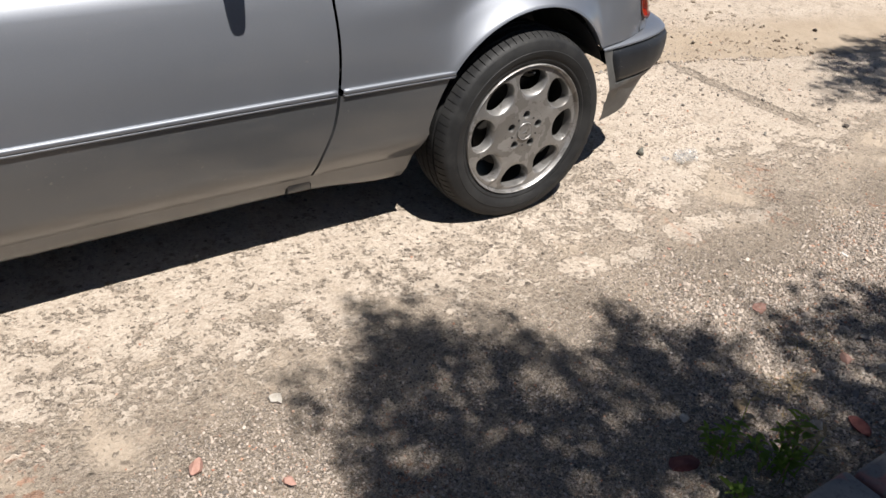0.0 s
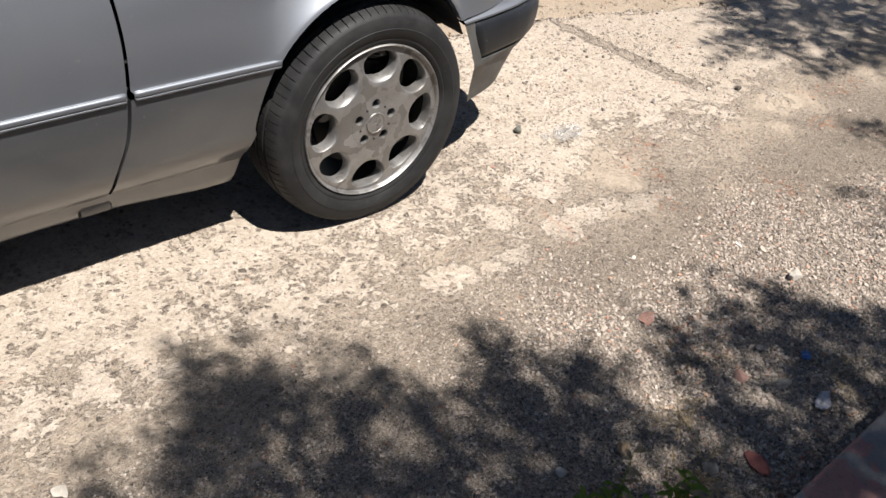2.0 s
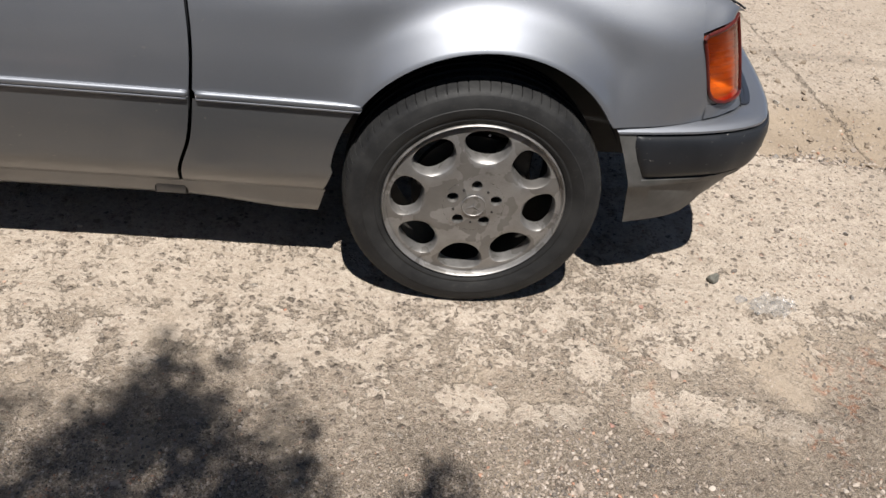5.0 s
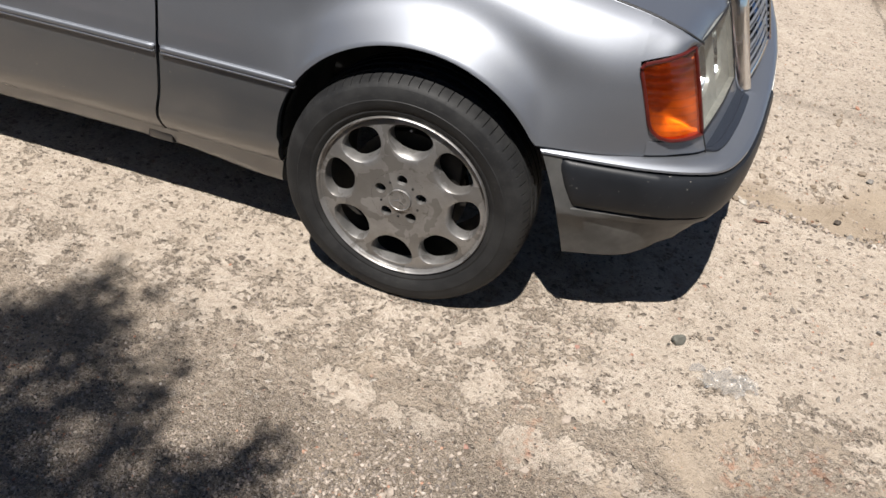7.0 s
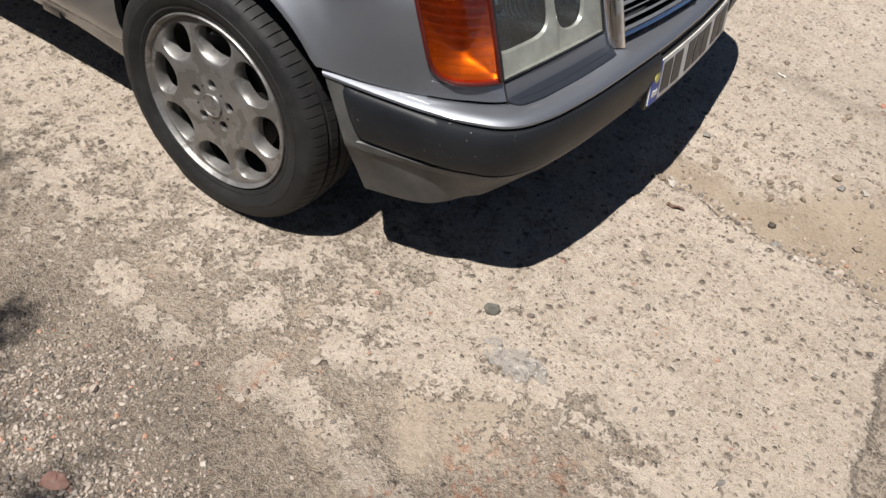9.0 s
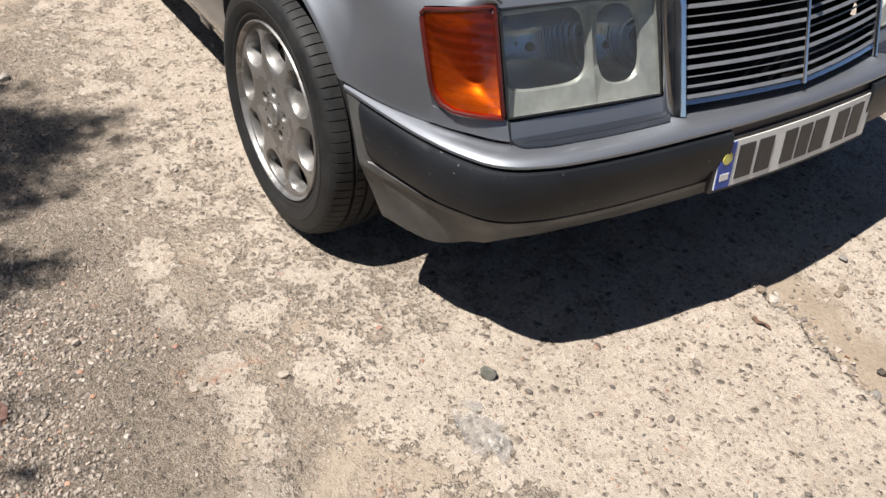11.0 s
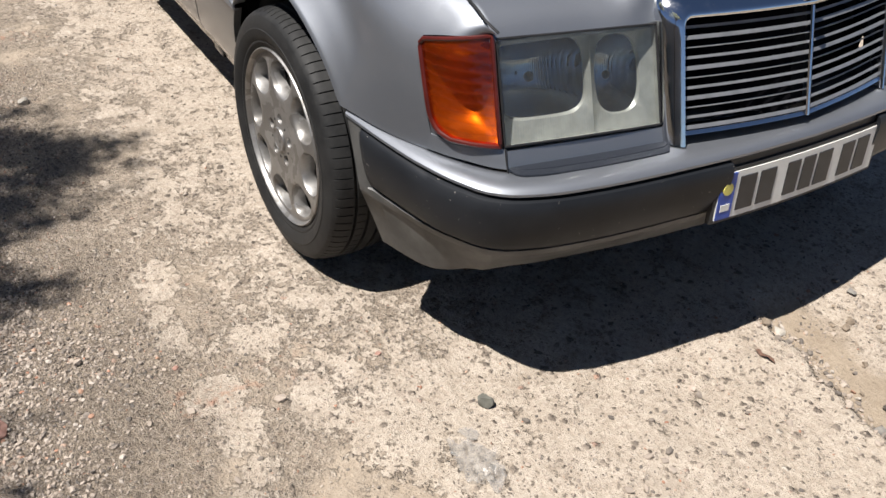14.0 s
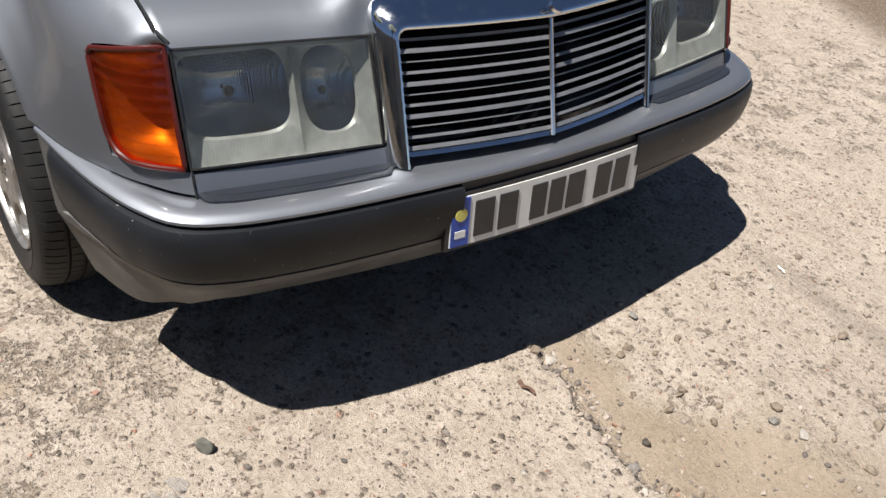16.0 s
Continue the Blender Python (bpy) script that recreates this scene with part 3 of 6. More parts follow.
def front_fender():
    xs = sorted(set(np.round(np.concatenate([np.linspace(-0.652, -0.336, 12), -0.336 * np.cos(np.linspace(0, math.pi, 41)), np.linspace(0.336, 0.472, 9)]), 5)))
    rows = []
    for x in xs:
        low = arch(x)
        low = low + 0.008 if low else low
        bottom = 0.555 if low is None or x < 0 and low < 0.555 else max(low, 0.544)
        if x > 0 and (low is None or low < 0.544):
            bottom = 0.544
        vs = np.linspace(0, 1, 27)
        pts = [flank(x, v) for v in vs]
        zz = np.array([p[1] for p in pts])
        want = bottom + (zz[-1] - bottom) * np.linspace(0, 1, 27) ** 1.25
        row = []
        for w in want:
            shear = float(np.clip((0.734 - w) * 0.375, 0, 0.062)) * float(np.clip((x - 0.30) / 0.172, 0, 1))
            back = (gap_x(w) + 0.004 + 0.652) * float(np.clip((-0.34 - x) / 0.312, 0, 1))
            xx = x + shear + back
            yy = float(np.interp(w, zz, [p[0] for p in pts])) if w > zz[0] else pts[0][0]
            row.append((xx, yy + float(side_y(xx)) - float(side_y(x)), w))
        # the panel flares out to a flat lip round the wheel opening
        x0, y0, z0 = row[0]
        if abs(x) < 0.47:
            w = 0.92 * math.exp(-(((x - 0.03) / 0.34) ** 2)) * float(smoothstep(abs(x), 0.47, 0.28))
            (y_low, z_low), (y_high, z_high) = (0.035, row[0][2]), row[-1][1:]
            spread = []
            for px, py, pz in row:
                up = (pz - z_low) / (z_high - z_low)
                k = w * (1 - 0.75 * float(smoothstep(up, 0.30, 0.80)))
                spread.append((px, py * (1 - k) + k * (y_low + (y_high - y_low) * up) - flare(px, pz), pz))
            row = spread
        row.insert(0, (x0 * 0.99, row[0][1] - 0.0025, z0 - 0.007))
        row.insert(0, (x0 * 0.985, row[0][1] + 0.004, z0 - 0.009))
        row.insert(0, (x0, row[0][1] + 0.03, z0 - 0.006))
        rows.append(row)
    panel("front_fender", rows, PAINT, car, "silver metallic front fender over the wheel", True, 0.0, 50)
    # above and below the indicator
    lamp = patch(INDICATOR, 0.017, 22, 12)
    up = []
    for r, x in zip(lamp, np.linspace(0.472, 0.590, 22)):
        a = np.array(r[0]) + (-0.002, 0.001, 0.004)
        e = np.array([x, 0.172 + 0.012 * smoothstep(x, 0.56, 0.59), float(top_z(x))])
        c = a + (e - a) * (0.3, 0.29, 0.65)
        row = [(1 - s) ** 2 * a + 2 * s * (1 - s) * c + s * s * e for s in np.linspace(0, 1, 12)]
        side = [flank(x, v) for v in np.linspace(0, 1, 40)]
        low = min(a[2], side[-1][1] - 0.004)
        body = [np.array([x, float(np.interp(z_, [q[1] for q in side], [q[0] for q in side])), z_]) for z_ in np.linspace(low, side[-1][1], 12)]
        w = float(smoothstep(len(up) / 21, 0.0, 1.0))
        row = [tuple(q * w + f * (1 - w)) for q, f in zip(row, body)]
        row.insert(0, tuple(np.array(row[0]) + (-0.012, 0.02, -0.002)))
        up.append(row)
    panel("fender_nose", up, PAINT, car, "", True, 0.0, 50)
    lowrows = []
    for x in np.linspace(0.528, 0.647, 12):
        p = float(side_y(x))
        k = 0.35 * float(smoothstep(x, 0.60, 0.647))
        lowrows.append([(x - 0.004, p + 0.02, 0.573), (x, p + 0.004, 0.571)] + [(x + 0.002 + k * (0.571 - z), p + d, z) for z, d in ((0.560, 0.003), (0.550, 0.002), (0.541 - 0.012 * k, 0.0))] + [(x - 0.012, p + 0.015, 0.535 - 0.012 * k)])
    panel("fender_lower_nose", lowrows, PAINT, car, "", True, 0.0, 50)


front_fender()


def lower_flank(x, z):
    """Depth of the cladding below the moulding."""
    return float(side_y(x)) + float(spline(z, [0.12, 0.20, 0.255, 0.31, 0.40, 0.50, 0.56], [0.16, 0.115, 0.078, 0.040, 0.016, 0.004, 0.003]))


def cladding(name, xa, xb, label, front=None, rear=None):
    rows = []
    for x in np.linspace(xa, xb, 30):
        row = []
        for z in np.linspace(0.262, 0.533, 16):
            xx = x
            if front:
                xx = xa + (x - xa) * (front(z) - xa) / (xb - xa)
            if rear:
                xx = rear(z) + (xx - xa) * (xb - rear(z)) / (xb - xa)
            row.append((xx, lower_flank(xx, z), z))
        row.insert(0, (row[0][0], row[0][1] + 0.03, row[0][2] - 0.002))
        rows.append(row)
    # turned-in ends
    for end in (0, -1):
        inner = [(p[0], p[1] + 0.02, p[2]) for p in rows[end]]
        rows.insert(0, inner) if end == 0 else rows.append(inner)
    panel(name, rows, CLADDING, car, label, True, 0.0, 50)


def arch_rear(z):
    return -(ARCH_R**2 - max(z - ARCH_Z, 0) ** 2) ** 0.5 if z > ARCH_Z else -0.336 - (ARCH_Z - z) * 0.22


cladding("fender_cladding", -0.648, -0.30, "grey lower panel behind the front wheel", front=arch_rear, rear=lambda z: gap_x(z) + 0.005)
cladding("front_door_cladding", -1.78, -0.66, "grey lower door panel, dusty at the bottom", front=lambda z: gap_x(z) - 0.004)
cladding("rear_door_cladding", -2.50, -1.79, "")


def sill():
    rows = []
    for x in np.concatenate([np.linspace(-2.45, -0.50, 30), np.linspace(-0.48, -0.352, 8)]):
        drop = 0.024 * float(smoothstep(x, -0.72, -0.42))
        b = 0.190 - drop
        base = float(side_y(x))
        rows.append([(min(x, arch_rear(z) - 0.002), base + d, z) for d, z in ((0.072, 0.266), (0.078, 0.255), (0.088, (0.255 + b) / 2), (0.104, b + 0.012), (0.118, b), (0.20, b + 0.004))])
    rows.append([(p[0], p[1] + 0.03, p[2]) for p in rows[-1]])
    panel("sill", rows, CLADDING, car, "dusty grey sill under the doors", True, 0.0, 50)
    y = float(side_y(-0.74)) + 0.088
    part("jack_gap", box_bm(-0.738, y + 0.0022, 0.231, 0.079, 0.012, 0.037, 0.002), DARK, car, "dark gap round the jack point cover")
    part("jack_cover", box_bm(-0.738, y, 0.2305, 0.072, 0.012, 0.030, 0.003), CLADDING, car, "small square jack point cover")


sill()


def door(name, xa, xb, front_gap):
    rows = []
    for x in np.linspace(xa, xb, 34):
        row = []
        for v in np.linspace(0, 1, 26):
            y, z = flank(x, v)
            xx = x if not front_gap else xa + (x - xa) * (gap_x(z) - 0.004 - xa) / (xb - xa)
            row.append((xx, y, z))
        rows.append(row)
    for end in (0, -1):
        inner = [(p[0], p[1] + 0.02, p[2]) for p in rows[end]]
        rows.insert(0, inner) if end == 0 else rows.append(inner)
    return panel(name, rows, PAINT, car, "silver metallic door panel with a shoulder crease", True, 0.0, 40)


door("front_door", -1.78, -0.66, True)
door("rear_door", -2.50, -1.788, False)


def moulding(name, xa, xb):
    prof = [(0.012, -0.014), (-0.003, -0.014), (-0.0052, -0.0115), (-0.0048, -0.0085), (-0.0030, -0.0070), (-0.0012, -0.0064), (-0.0012, -0.0050), (-0.0060, -0.0042), (-0.0067, -0.0020), (-0.0066, 0.0030), (-0.0056, 0.0062), (-0.0028, 0.0078), (0.012, 0.0086)]
    rows = []
    for x in [xa, xa + 0.004] + list(np.linspace(xa + 0.02, xb - 0.02, 24)) + [xb - 0.004, xb]:
        k = 0.55 if x in (xa, xb) else 1.0
        rows.append([(x, float(side_y(x)) + d * k + 0.004 * (1 - k), STRIP_Z + dz * k) for d, dz in prof])
    panel(name, rows, PAINT, car, "raised side moulding with a fine groove", True, 0.0, 50)


moulding("fender_moulding", -0.646, -0.282)
moulding("front_door_moulding", -1.775, -0.662)
moulding("rear_door_moulding", -2.45, -1.792)


def rear_body():
    rows = []
    for x in sorted(set(np.round(np.concatenate([np.linspace(-3.95, -3.14, 14), -2.80 - 0.336 * np.cos(np.linspace(0, math.pi, 31)), [-2.505]]), 4))):
        low = arch(x, -2.80)
        bottom = 0.30 if low is None else low
        pts = [flank(x, v) for v in np.linspace(0, 1, 24)]
        zz, yy = [p[1] for p in pts], [p[0] for p in pts]
        rows.append([(x, float(np.interp(w, zz, yy)), w) for w in np.linspace(bottom, zz[-1], 24)])
    panel("rear_fender", rows, PAINT, car, "", True, 0.004, 50)
    # boot lid and tail
    rows = [[(x, y, float(top_z(x)) + 0.015 * math.sin(math.pi * (y - 0.16) / 1.424)) for y in np.linspace(0.16, 2 * YC - 0.16, 16)] for x in np.linspace(-3.95, -2.95, 10)]
    panel("boot_lid", rows, PAINT, car, "", False, 0.006)
    part("tail_panel", box_bm(-3.93, YC, 0.62, 0.05, 1.36, 0.48, 0.02), PAINT, car)
    part("rear_bumper", box_bm(-3.99, YC, 0.45, 0.14, 1.66, 0.22, 0.04, 3), RUB, car, "dark rear bumper")
    for y in (0.30, 2 * YC - 0.30):
        part("tail_light", box_bm(-3.955, y, 0.72, 0.03, 0.30, 0.16, 0.012), RED_LENS, car, "red ribbed tail light")


rear_body()


def cabin():
    """Glasshouse: posts, roof and panes."""
    base = [(-0.60, 0.18, 0.925), (-1.30, 0.275, 1.375), (-2.30, 0.275, 1.385), (-3.02, 0.19, 0.955)]
    rows = [[(x, y, z + 0.03 * math.sin(math.pi * (y - 0.275) / 1.194)) for y in np.linspace(0.275, 2 * YC - 0.275, 14)] for x, z in zip(np.linspace(-1.30, -2.30, 10), 1.375 + 0.022 * np.sin(np.linspace(0.2, 2.9, 10)))]
    panel("roof", rows, PAINT, car, "", False, 0.02)
    for a, b, name in ((0, 1, "windscreen"), (2, 3, "rear_window")):
        pa, pb = base[a], base[b]
        rows = [[(pa[0] + (pb[0] - pa[0]) * s, (pa[1] + (pb[1] - pa[1]) * s) + (2 * YC - 2 * (pa[1] + (pb[1] - pa[1]) * s)) * u, pa[2] + (pb[2] - pa[2]) * s) for u in np.linspace(0, 1, 10)] for s in np.linspace(0, 1, 8)]
        panel(name, rows, GLASS, car, "", False, 0.0, 35, (1 if a == 0 else -1, 0, 0.5))
        for side in (0, 1):
            pts = [Vector(pa), Vector(pb)]
            if side:
                pts = [Vector((p.x, 2 * YC - p.y, p.z)) for p in pts]
            part("roof_post", tube_bm(pts, 0.04, 8), PAINT, car)
    for side in (0, 1):
        pts = [Vector((-1.72, 0.14, 0.93)), Vector((-1.74, 0.275, 1.38))]
        if side:
            pts = [Vector((p.x, 2 * YC - p.y, p.z)) for p in pts]
        part("roof_post", tube_bm(pts, 0.035, 8), BLACK, car)
    for xs in (((-0.80, -1.70), (-1.32, -1.70)), ((-1.76, -2.95), (-1.76, -2.32))):
        rows = [[(xs[0][0] + (xs[0][1] - xs[0][0]) * u + ((xs[1][0] - xs[0][0]) * (1 - u) + (xs[1][1] - xs[0][1]) * u) * s, 0.155 + 0.12 * s, 0.94 + 0.43 * s) for u in np.linspace(0, 1, 8)] for s in np.linspace(0, 1, 5)]
        panel("side_window", rows, GLASS, car, "", True, 0.0, 35, (0, -1, 0.2))
    part("cabin_floor", box_bm(-1.8, YC, 0.62, 2.3, 1.30, 0.5, 0.05), SEAT_DARK, car, "dark car interior")
    part("cowl", box_bm(-0.62, YC, 0.86, 0.16, 1.42, 0.06, 0.01), BLACK, car)


cabin()


def bonnet():
    def front_x(y):
        u = abs(y - YC)
        return float(spline(u, [0, 0.25, 0.345, 0.37, 0.50, 0.686, 0.70], [0.660, 0.645, 0.628, 0.632, 0.608, 0.580, 0.578]))
    rows = []
    for y in np.concatenate([[0.179, 0.183], np.linspace(0.192, 2 * YC - 0.192, 61), [2 * YC - 0.183, 2 * YC - 0.179]]):
        u = abs(y - YC)
        fx = front_x(y)
        row = []
        edge = -0.012 * float(smoothstep(u, 0.690, 0.697))
        for t in [0.0, 0.006, 0.015, 0.03, 0.05, 0.08, 0.12, 0.17, 0.24, 0.33, 0.45, 0.6, 0.8, 1.0, 1.19]:
            z = float(spline(t, [0, 0.012, 0.03, 0.08, 0.2, 0.4, 0.6, 0.9, 1.2], [0.754, 0.768, 0.784, 0.803, 0.828, 0.855, 0.879, 0.906, 0.928]))
            crown = 0.022 * math.cos(min(u / 0.70, 1) * math.pi / 2) * float(smoothstep(t, 0.0, 0.4))
            rise = 0.040 * float(smoothstep(u, 0.43, 0.345)) * math.exp(-t / 0.2) * (float(smoothstep(t, 0.0, 0.045)) if u > 0.335 else 1.0)
            row.append((fx - t, y, z + crown + rise + edge))
        row.insert(0, (fx - 0.004, y, row[0][2] - 0.012))
        row.insert(0, (fx - 0.03, y, row[0][2] - 0.002))
        rows.append(row)
    panel("bonnet", rows, PAINT, car, "silver metallic bonnet with faint bird streaks", False, 0.0, 45)
    for side in (0, 1):
        line = [(x, 0.1752 + 0.012 * float(smoothstep(x, 0.56, 0.59)), float(top_z(x)) + 0.0008 + 0.003 * float(smoothstep(x, 0.50, 0.56))) for x in np.linspace(-0.60, 0.589, 48)]
        line = [Vector((x, 2 * YC - y if side else y, z)) for x, y, z in line]
        part("bonnet_gap", tube_bm(line, 0.0026, 6), BLACK, car, "black gap between bonnet and fender")


bonnet()


# ---- front bumper ----
def bumper_plan(s):
    """The bumper's outer line from the right wheel opening (0) to the centre (1)."""
    pts_s = [0, 0.10, 0.22, 0.30, 0.34, 0.38, 0.43, 0.52, 0.64, 0.80, 1.0]
    px = spline(s, pts_s, [0.304, 0.42, 0.56, 0.645, 0.690, 0.722, 0.748, 0.775, 0.798, 0.816, 0.824])
    py = spline(s, pts_s, [0.034, 0.049, 0.074, 0.101, 0.124, 0.158, 0.212, 0.315, 0.46, 0.65, YC])
    return float(px), float(py)


def bumper_rows(profile, s0=0.0, s1=1.0, n=56, start=None, front_k=lambda s: 1.0):
    """Sweeps a profile of (inset, z) along the bumper, and mirrors it past the centre."""
    ss = np.linspace(s0, s1, n)
    rows = []
    for s in ss:
        x, y = bumper_plan(s)
        xa, ya = bumper_plan(max(s - 0.01, 0))
        xb, yb = bumper_plan(min(s + 0.01, 1))
        if s >= 1:
            tx, ty = 0.0, 1.0
        else:
            tx, ty = xb - xa, yb - ya
        ln = math.hypot(tx, ty)
        nx, ny = ty / ln, -tx / ln
        row = []
        for d, z in profile(s) if callable(profile) else profile:
            xx, yy = x - nx * d, y - ny * d
            if start and s < 0.30:
                k = 1 - s / 0.30
                xx += start(z) * k
            row.append((xx, yy, z))
        rows.append(row)
    mirrored = [[(p[0], 2 * YC - p[1], p[2]) for p in row] for row in rows[::-1]]
    return rows, mirrored


def rear_cut(z):
    return float(np.interp(z, [0.240, 0.388, 0.505, 0.536], [0.104, 0.066, 0.020, 0.0]))


def front_bumper():
    def skin(s):
        r_ = 0.003 + 0.013 * float(smoothstep(s, 0.037, 0.057))
        deep = 0.19 - 0.118 * float(smoothstep(s, 0.20, 0.27)) * float(smoothstep(s, 0.52, 0.44))
        return [(deep, 0.5295), (0.034, 0.5355), (0.016, 0.5350), (0.006, 0.5315), (0.000, 0.526), (-0.0005, 0.521), (0.005, 0.5185), (r_ + 0.002, 0.5178)]

    def lower(s):
        low = float(spline(s, [0, 0.2, 0.30, 0.38, 0.5, 0.7, 1.0], [0.238, 0.256, 0.286, 0.304, 0.314, 0.311, 0.306]))
        tuck = float(spline(s, [0, 0.2, 0.30, 0.38, 0.5, 1.0], [0.046, 0.051, 0.060, 0.066, 0.062, 0.060]))
        f = 0.15 + 0.85 * float(smoothstep(s, 0.0, 0.16))
        r_ = 0.003 + 0.013 * float(smoothstep(s, 0.037, 0.057))
        return [(r_, 0.5181), (r_, 0.455), (r_, 0.394), (min(r_, 0.007), 0.391), (0.003 + 0.007 * f, 0.381), (0.003 + 0.011 * f, 0.373), (0.004 + 0.017 * f, 0.370), (0.6 * tuck + 0.004 * f, 0.5 * (0.368 + low)), (tuck, low), (tuck + 0.012 * f, low - 0.004 * f), (tuck + 0.07 * f - 0.008, low + 0.004)]
    a, b = bumper_rows(skin, start=rear_cut)
    rows = a + b[1:]

    def closed_ends(rows):
        inner = [(p[0] + 0.02, p[1] + 0.014, p[2]) for p in rows[0]]
        rows.insert(0, inner)
        rows.append([(p[0], 2 * YC - p[1], p[2]) for p in inner])
        return rows

    bumper = panel("front_bumper", closed_ends(rows), PAINT, car, "silver-topped front bumper with a grey apron")[0]
    a, b = bumper_rows(lower, start=rear_cut)
    panel("apron", closed_ends(a + b[1:]), APRON, bumper, "dusty grey lower apron")

    def strip(s):
        e = float(smoothstep(s, 0.034, 0.049)) if s < 0.2 else 1.0
        o = (-0.012 + 0.005 * float(smoothstep(s, 0.28, 0.16))) * e
        f = 0.012 * (1 - e)
        return [(0.018, 0.5155), (0.005 + f, 0.5145), (o + 0.006 + f, 0.511), (o + 0.001 + f, 0.503), (o - 0.002 + f, 0.485), (o - 0.001 + f, 0.450), (o + 0.004 + f, 0.418),
                (o + 0.010 + f, 0.403), (0.009 + 0.010 * (1 - e), 0.397), (0.018, 0.396)]
    a, b = bumper_rows(strip, 0.032, 0.785, 71, start=lambda z: 0.42 * (0.515 - z) + 0.004)
    for rows in (a, b):
        end = -1 if rows is a else 0
        cap = [(p[0] - 0.02, p[1], p[2]) for p in rows[end]]
        rows.append(cap) if rows is a else rows.insert(0, cap)
        panel("rub_strip", rows, RUB, bumper, "dark grey ribless bumper rub strip with stone chips")
    # recessed strip behind the plate
    rec = [(0.022, 0.517), (0.006, 0.515), (0.004, 0.505), (0.004, 0.410), (0.007, 0.400), (0.022, 0.396)]
    a, b = bumper_rows(rec, 0.775, 1.0, 14)
    panel("plate_recess", a + b[1:], BLACK, bumper, "black recess for the number plate")
    # dark trim on the bumper's upper shelf under each headlight
    def shelf(s):
        o = 0.048 + 0.034 * (1 - float(smoothstep(s, 0.345, 0.41))) + 0.03 * float(smoothstep(s, 0.675, 0.70))
        w = max(0.092 - o, 0.004)
        return [(o, 0.534), (o + 0.001, 0.5375), (o + 0.004, 0.5385), (o + 0.35 * w, 0.5390), (o + 0.35 * w + 0.001, 0.5378), (o + 0.42 * w, 0.5378), (o + 0.42 * w + 0.001, 0.5390), (o + w, 0.5398)]

    a, b = bumper_rows(shelf, 0.345, 0.70, 34)
    for rows in (a, b):
        panel("shelf_trim", rows, GREYED, bumper, "weathered black trim on the bumper shelf")
    return bumper


front_bumper()


def number_plate():
    """White plate with a blue end band; its characters are plain dark bars."""
    tilt = pose(0.834, YC - 0.005, 0.438, 0, -6, 0)

    def bowed(name, ya, yb, za, zb, out, material, parent, thick=0.003, label=""):
        bm = bmesh.new()
        cols = []
        for y in np.linspace(ya, yb, 12):
            bow = 0.011 * (1 - (y / 0.26) ** 2) - 0.011
            cols.append([bm.verts.new(tilt @ Vector((bow + out - d, y, z))) for z, d in ((zb, 0), (za, 0), (za, thick), (zb, thick))])
        for p, q in zip(cols, cols[1:]):
            for k in range(4):
                bm.faces.new((p[k], p[(k + 1) % 4], q[(k + 1) % 4], q[k]))
        bm.faces.new(cols[0])
        bm.faces.new(list(reversed(cols[-1])))
        return part(name, bm, material, parent, label)

    holder = bowed("number_plate", -0.268, 0.268, -0.062, 0.062, 0.0, BLACK, car, 0.012, "white number plate with blue band in a black holder")
    bowed("plate_face", -0.259, 0.259, -0.0545, 0.0545, 0.0025, PLATE_WHITE, holder)
    bowed("country_band", -0.258, -0.218, -0.053, 0.053, 0.0045, PLATE_BLUE, holder)
    bm = bmesh.new()
    bmesh.ops.create_cone(bm, cap_ends=True, segments=24, radius1=0.014, radius2=0.014, depth=0.002, matrix=tilt @ Matrix.Translation((-0.004, -0.238, 0.018)) @ Matrix.Rotation(math.pi / 2, 4, "Y"))
    part("seal_sticker", bm, STICKER, holder, "round yellow seal sticker")
    bowed("band_mark", -0.250, -0.226, -0.034, -0.018, 0.0055, PLATE_WHITE, holder)
    y = -0.205
    for w, gap in ((0.046, 0.012), (0.046, 0.036), (0.040, 0.010), (0.040, 0.010), (0.048, 0.036), (0.046, 0.012), (0.046, 0.0)):
        bowed("character_bar", y, y + w, -0.040, 0.040, 0.0045, PLATE_BLACK, holder)
        y += w + gap


number_plate()


# ---- lights and grille ----
def border(rows):
    """The points round the rim of a patch, in order."""
    rows = [list(map(tuple, r)) for r in rows]
    return [r[0] for r in rows] + rows[-1][1:] + [r[-1] for r in rows[::-1]][1:] + rows[0][::-1][1:-1]


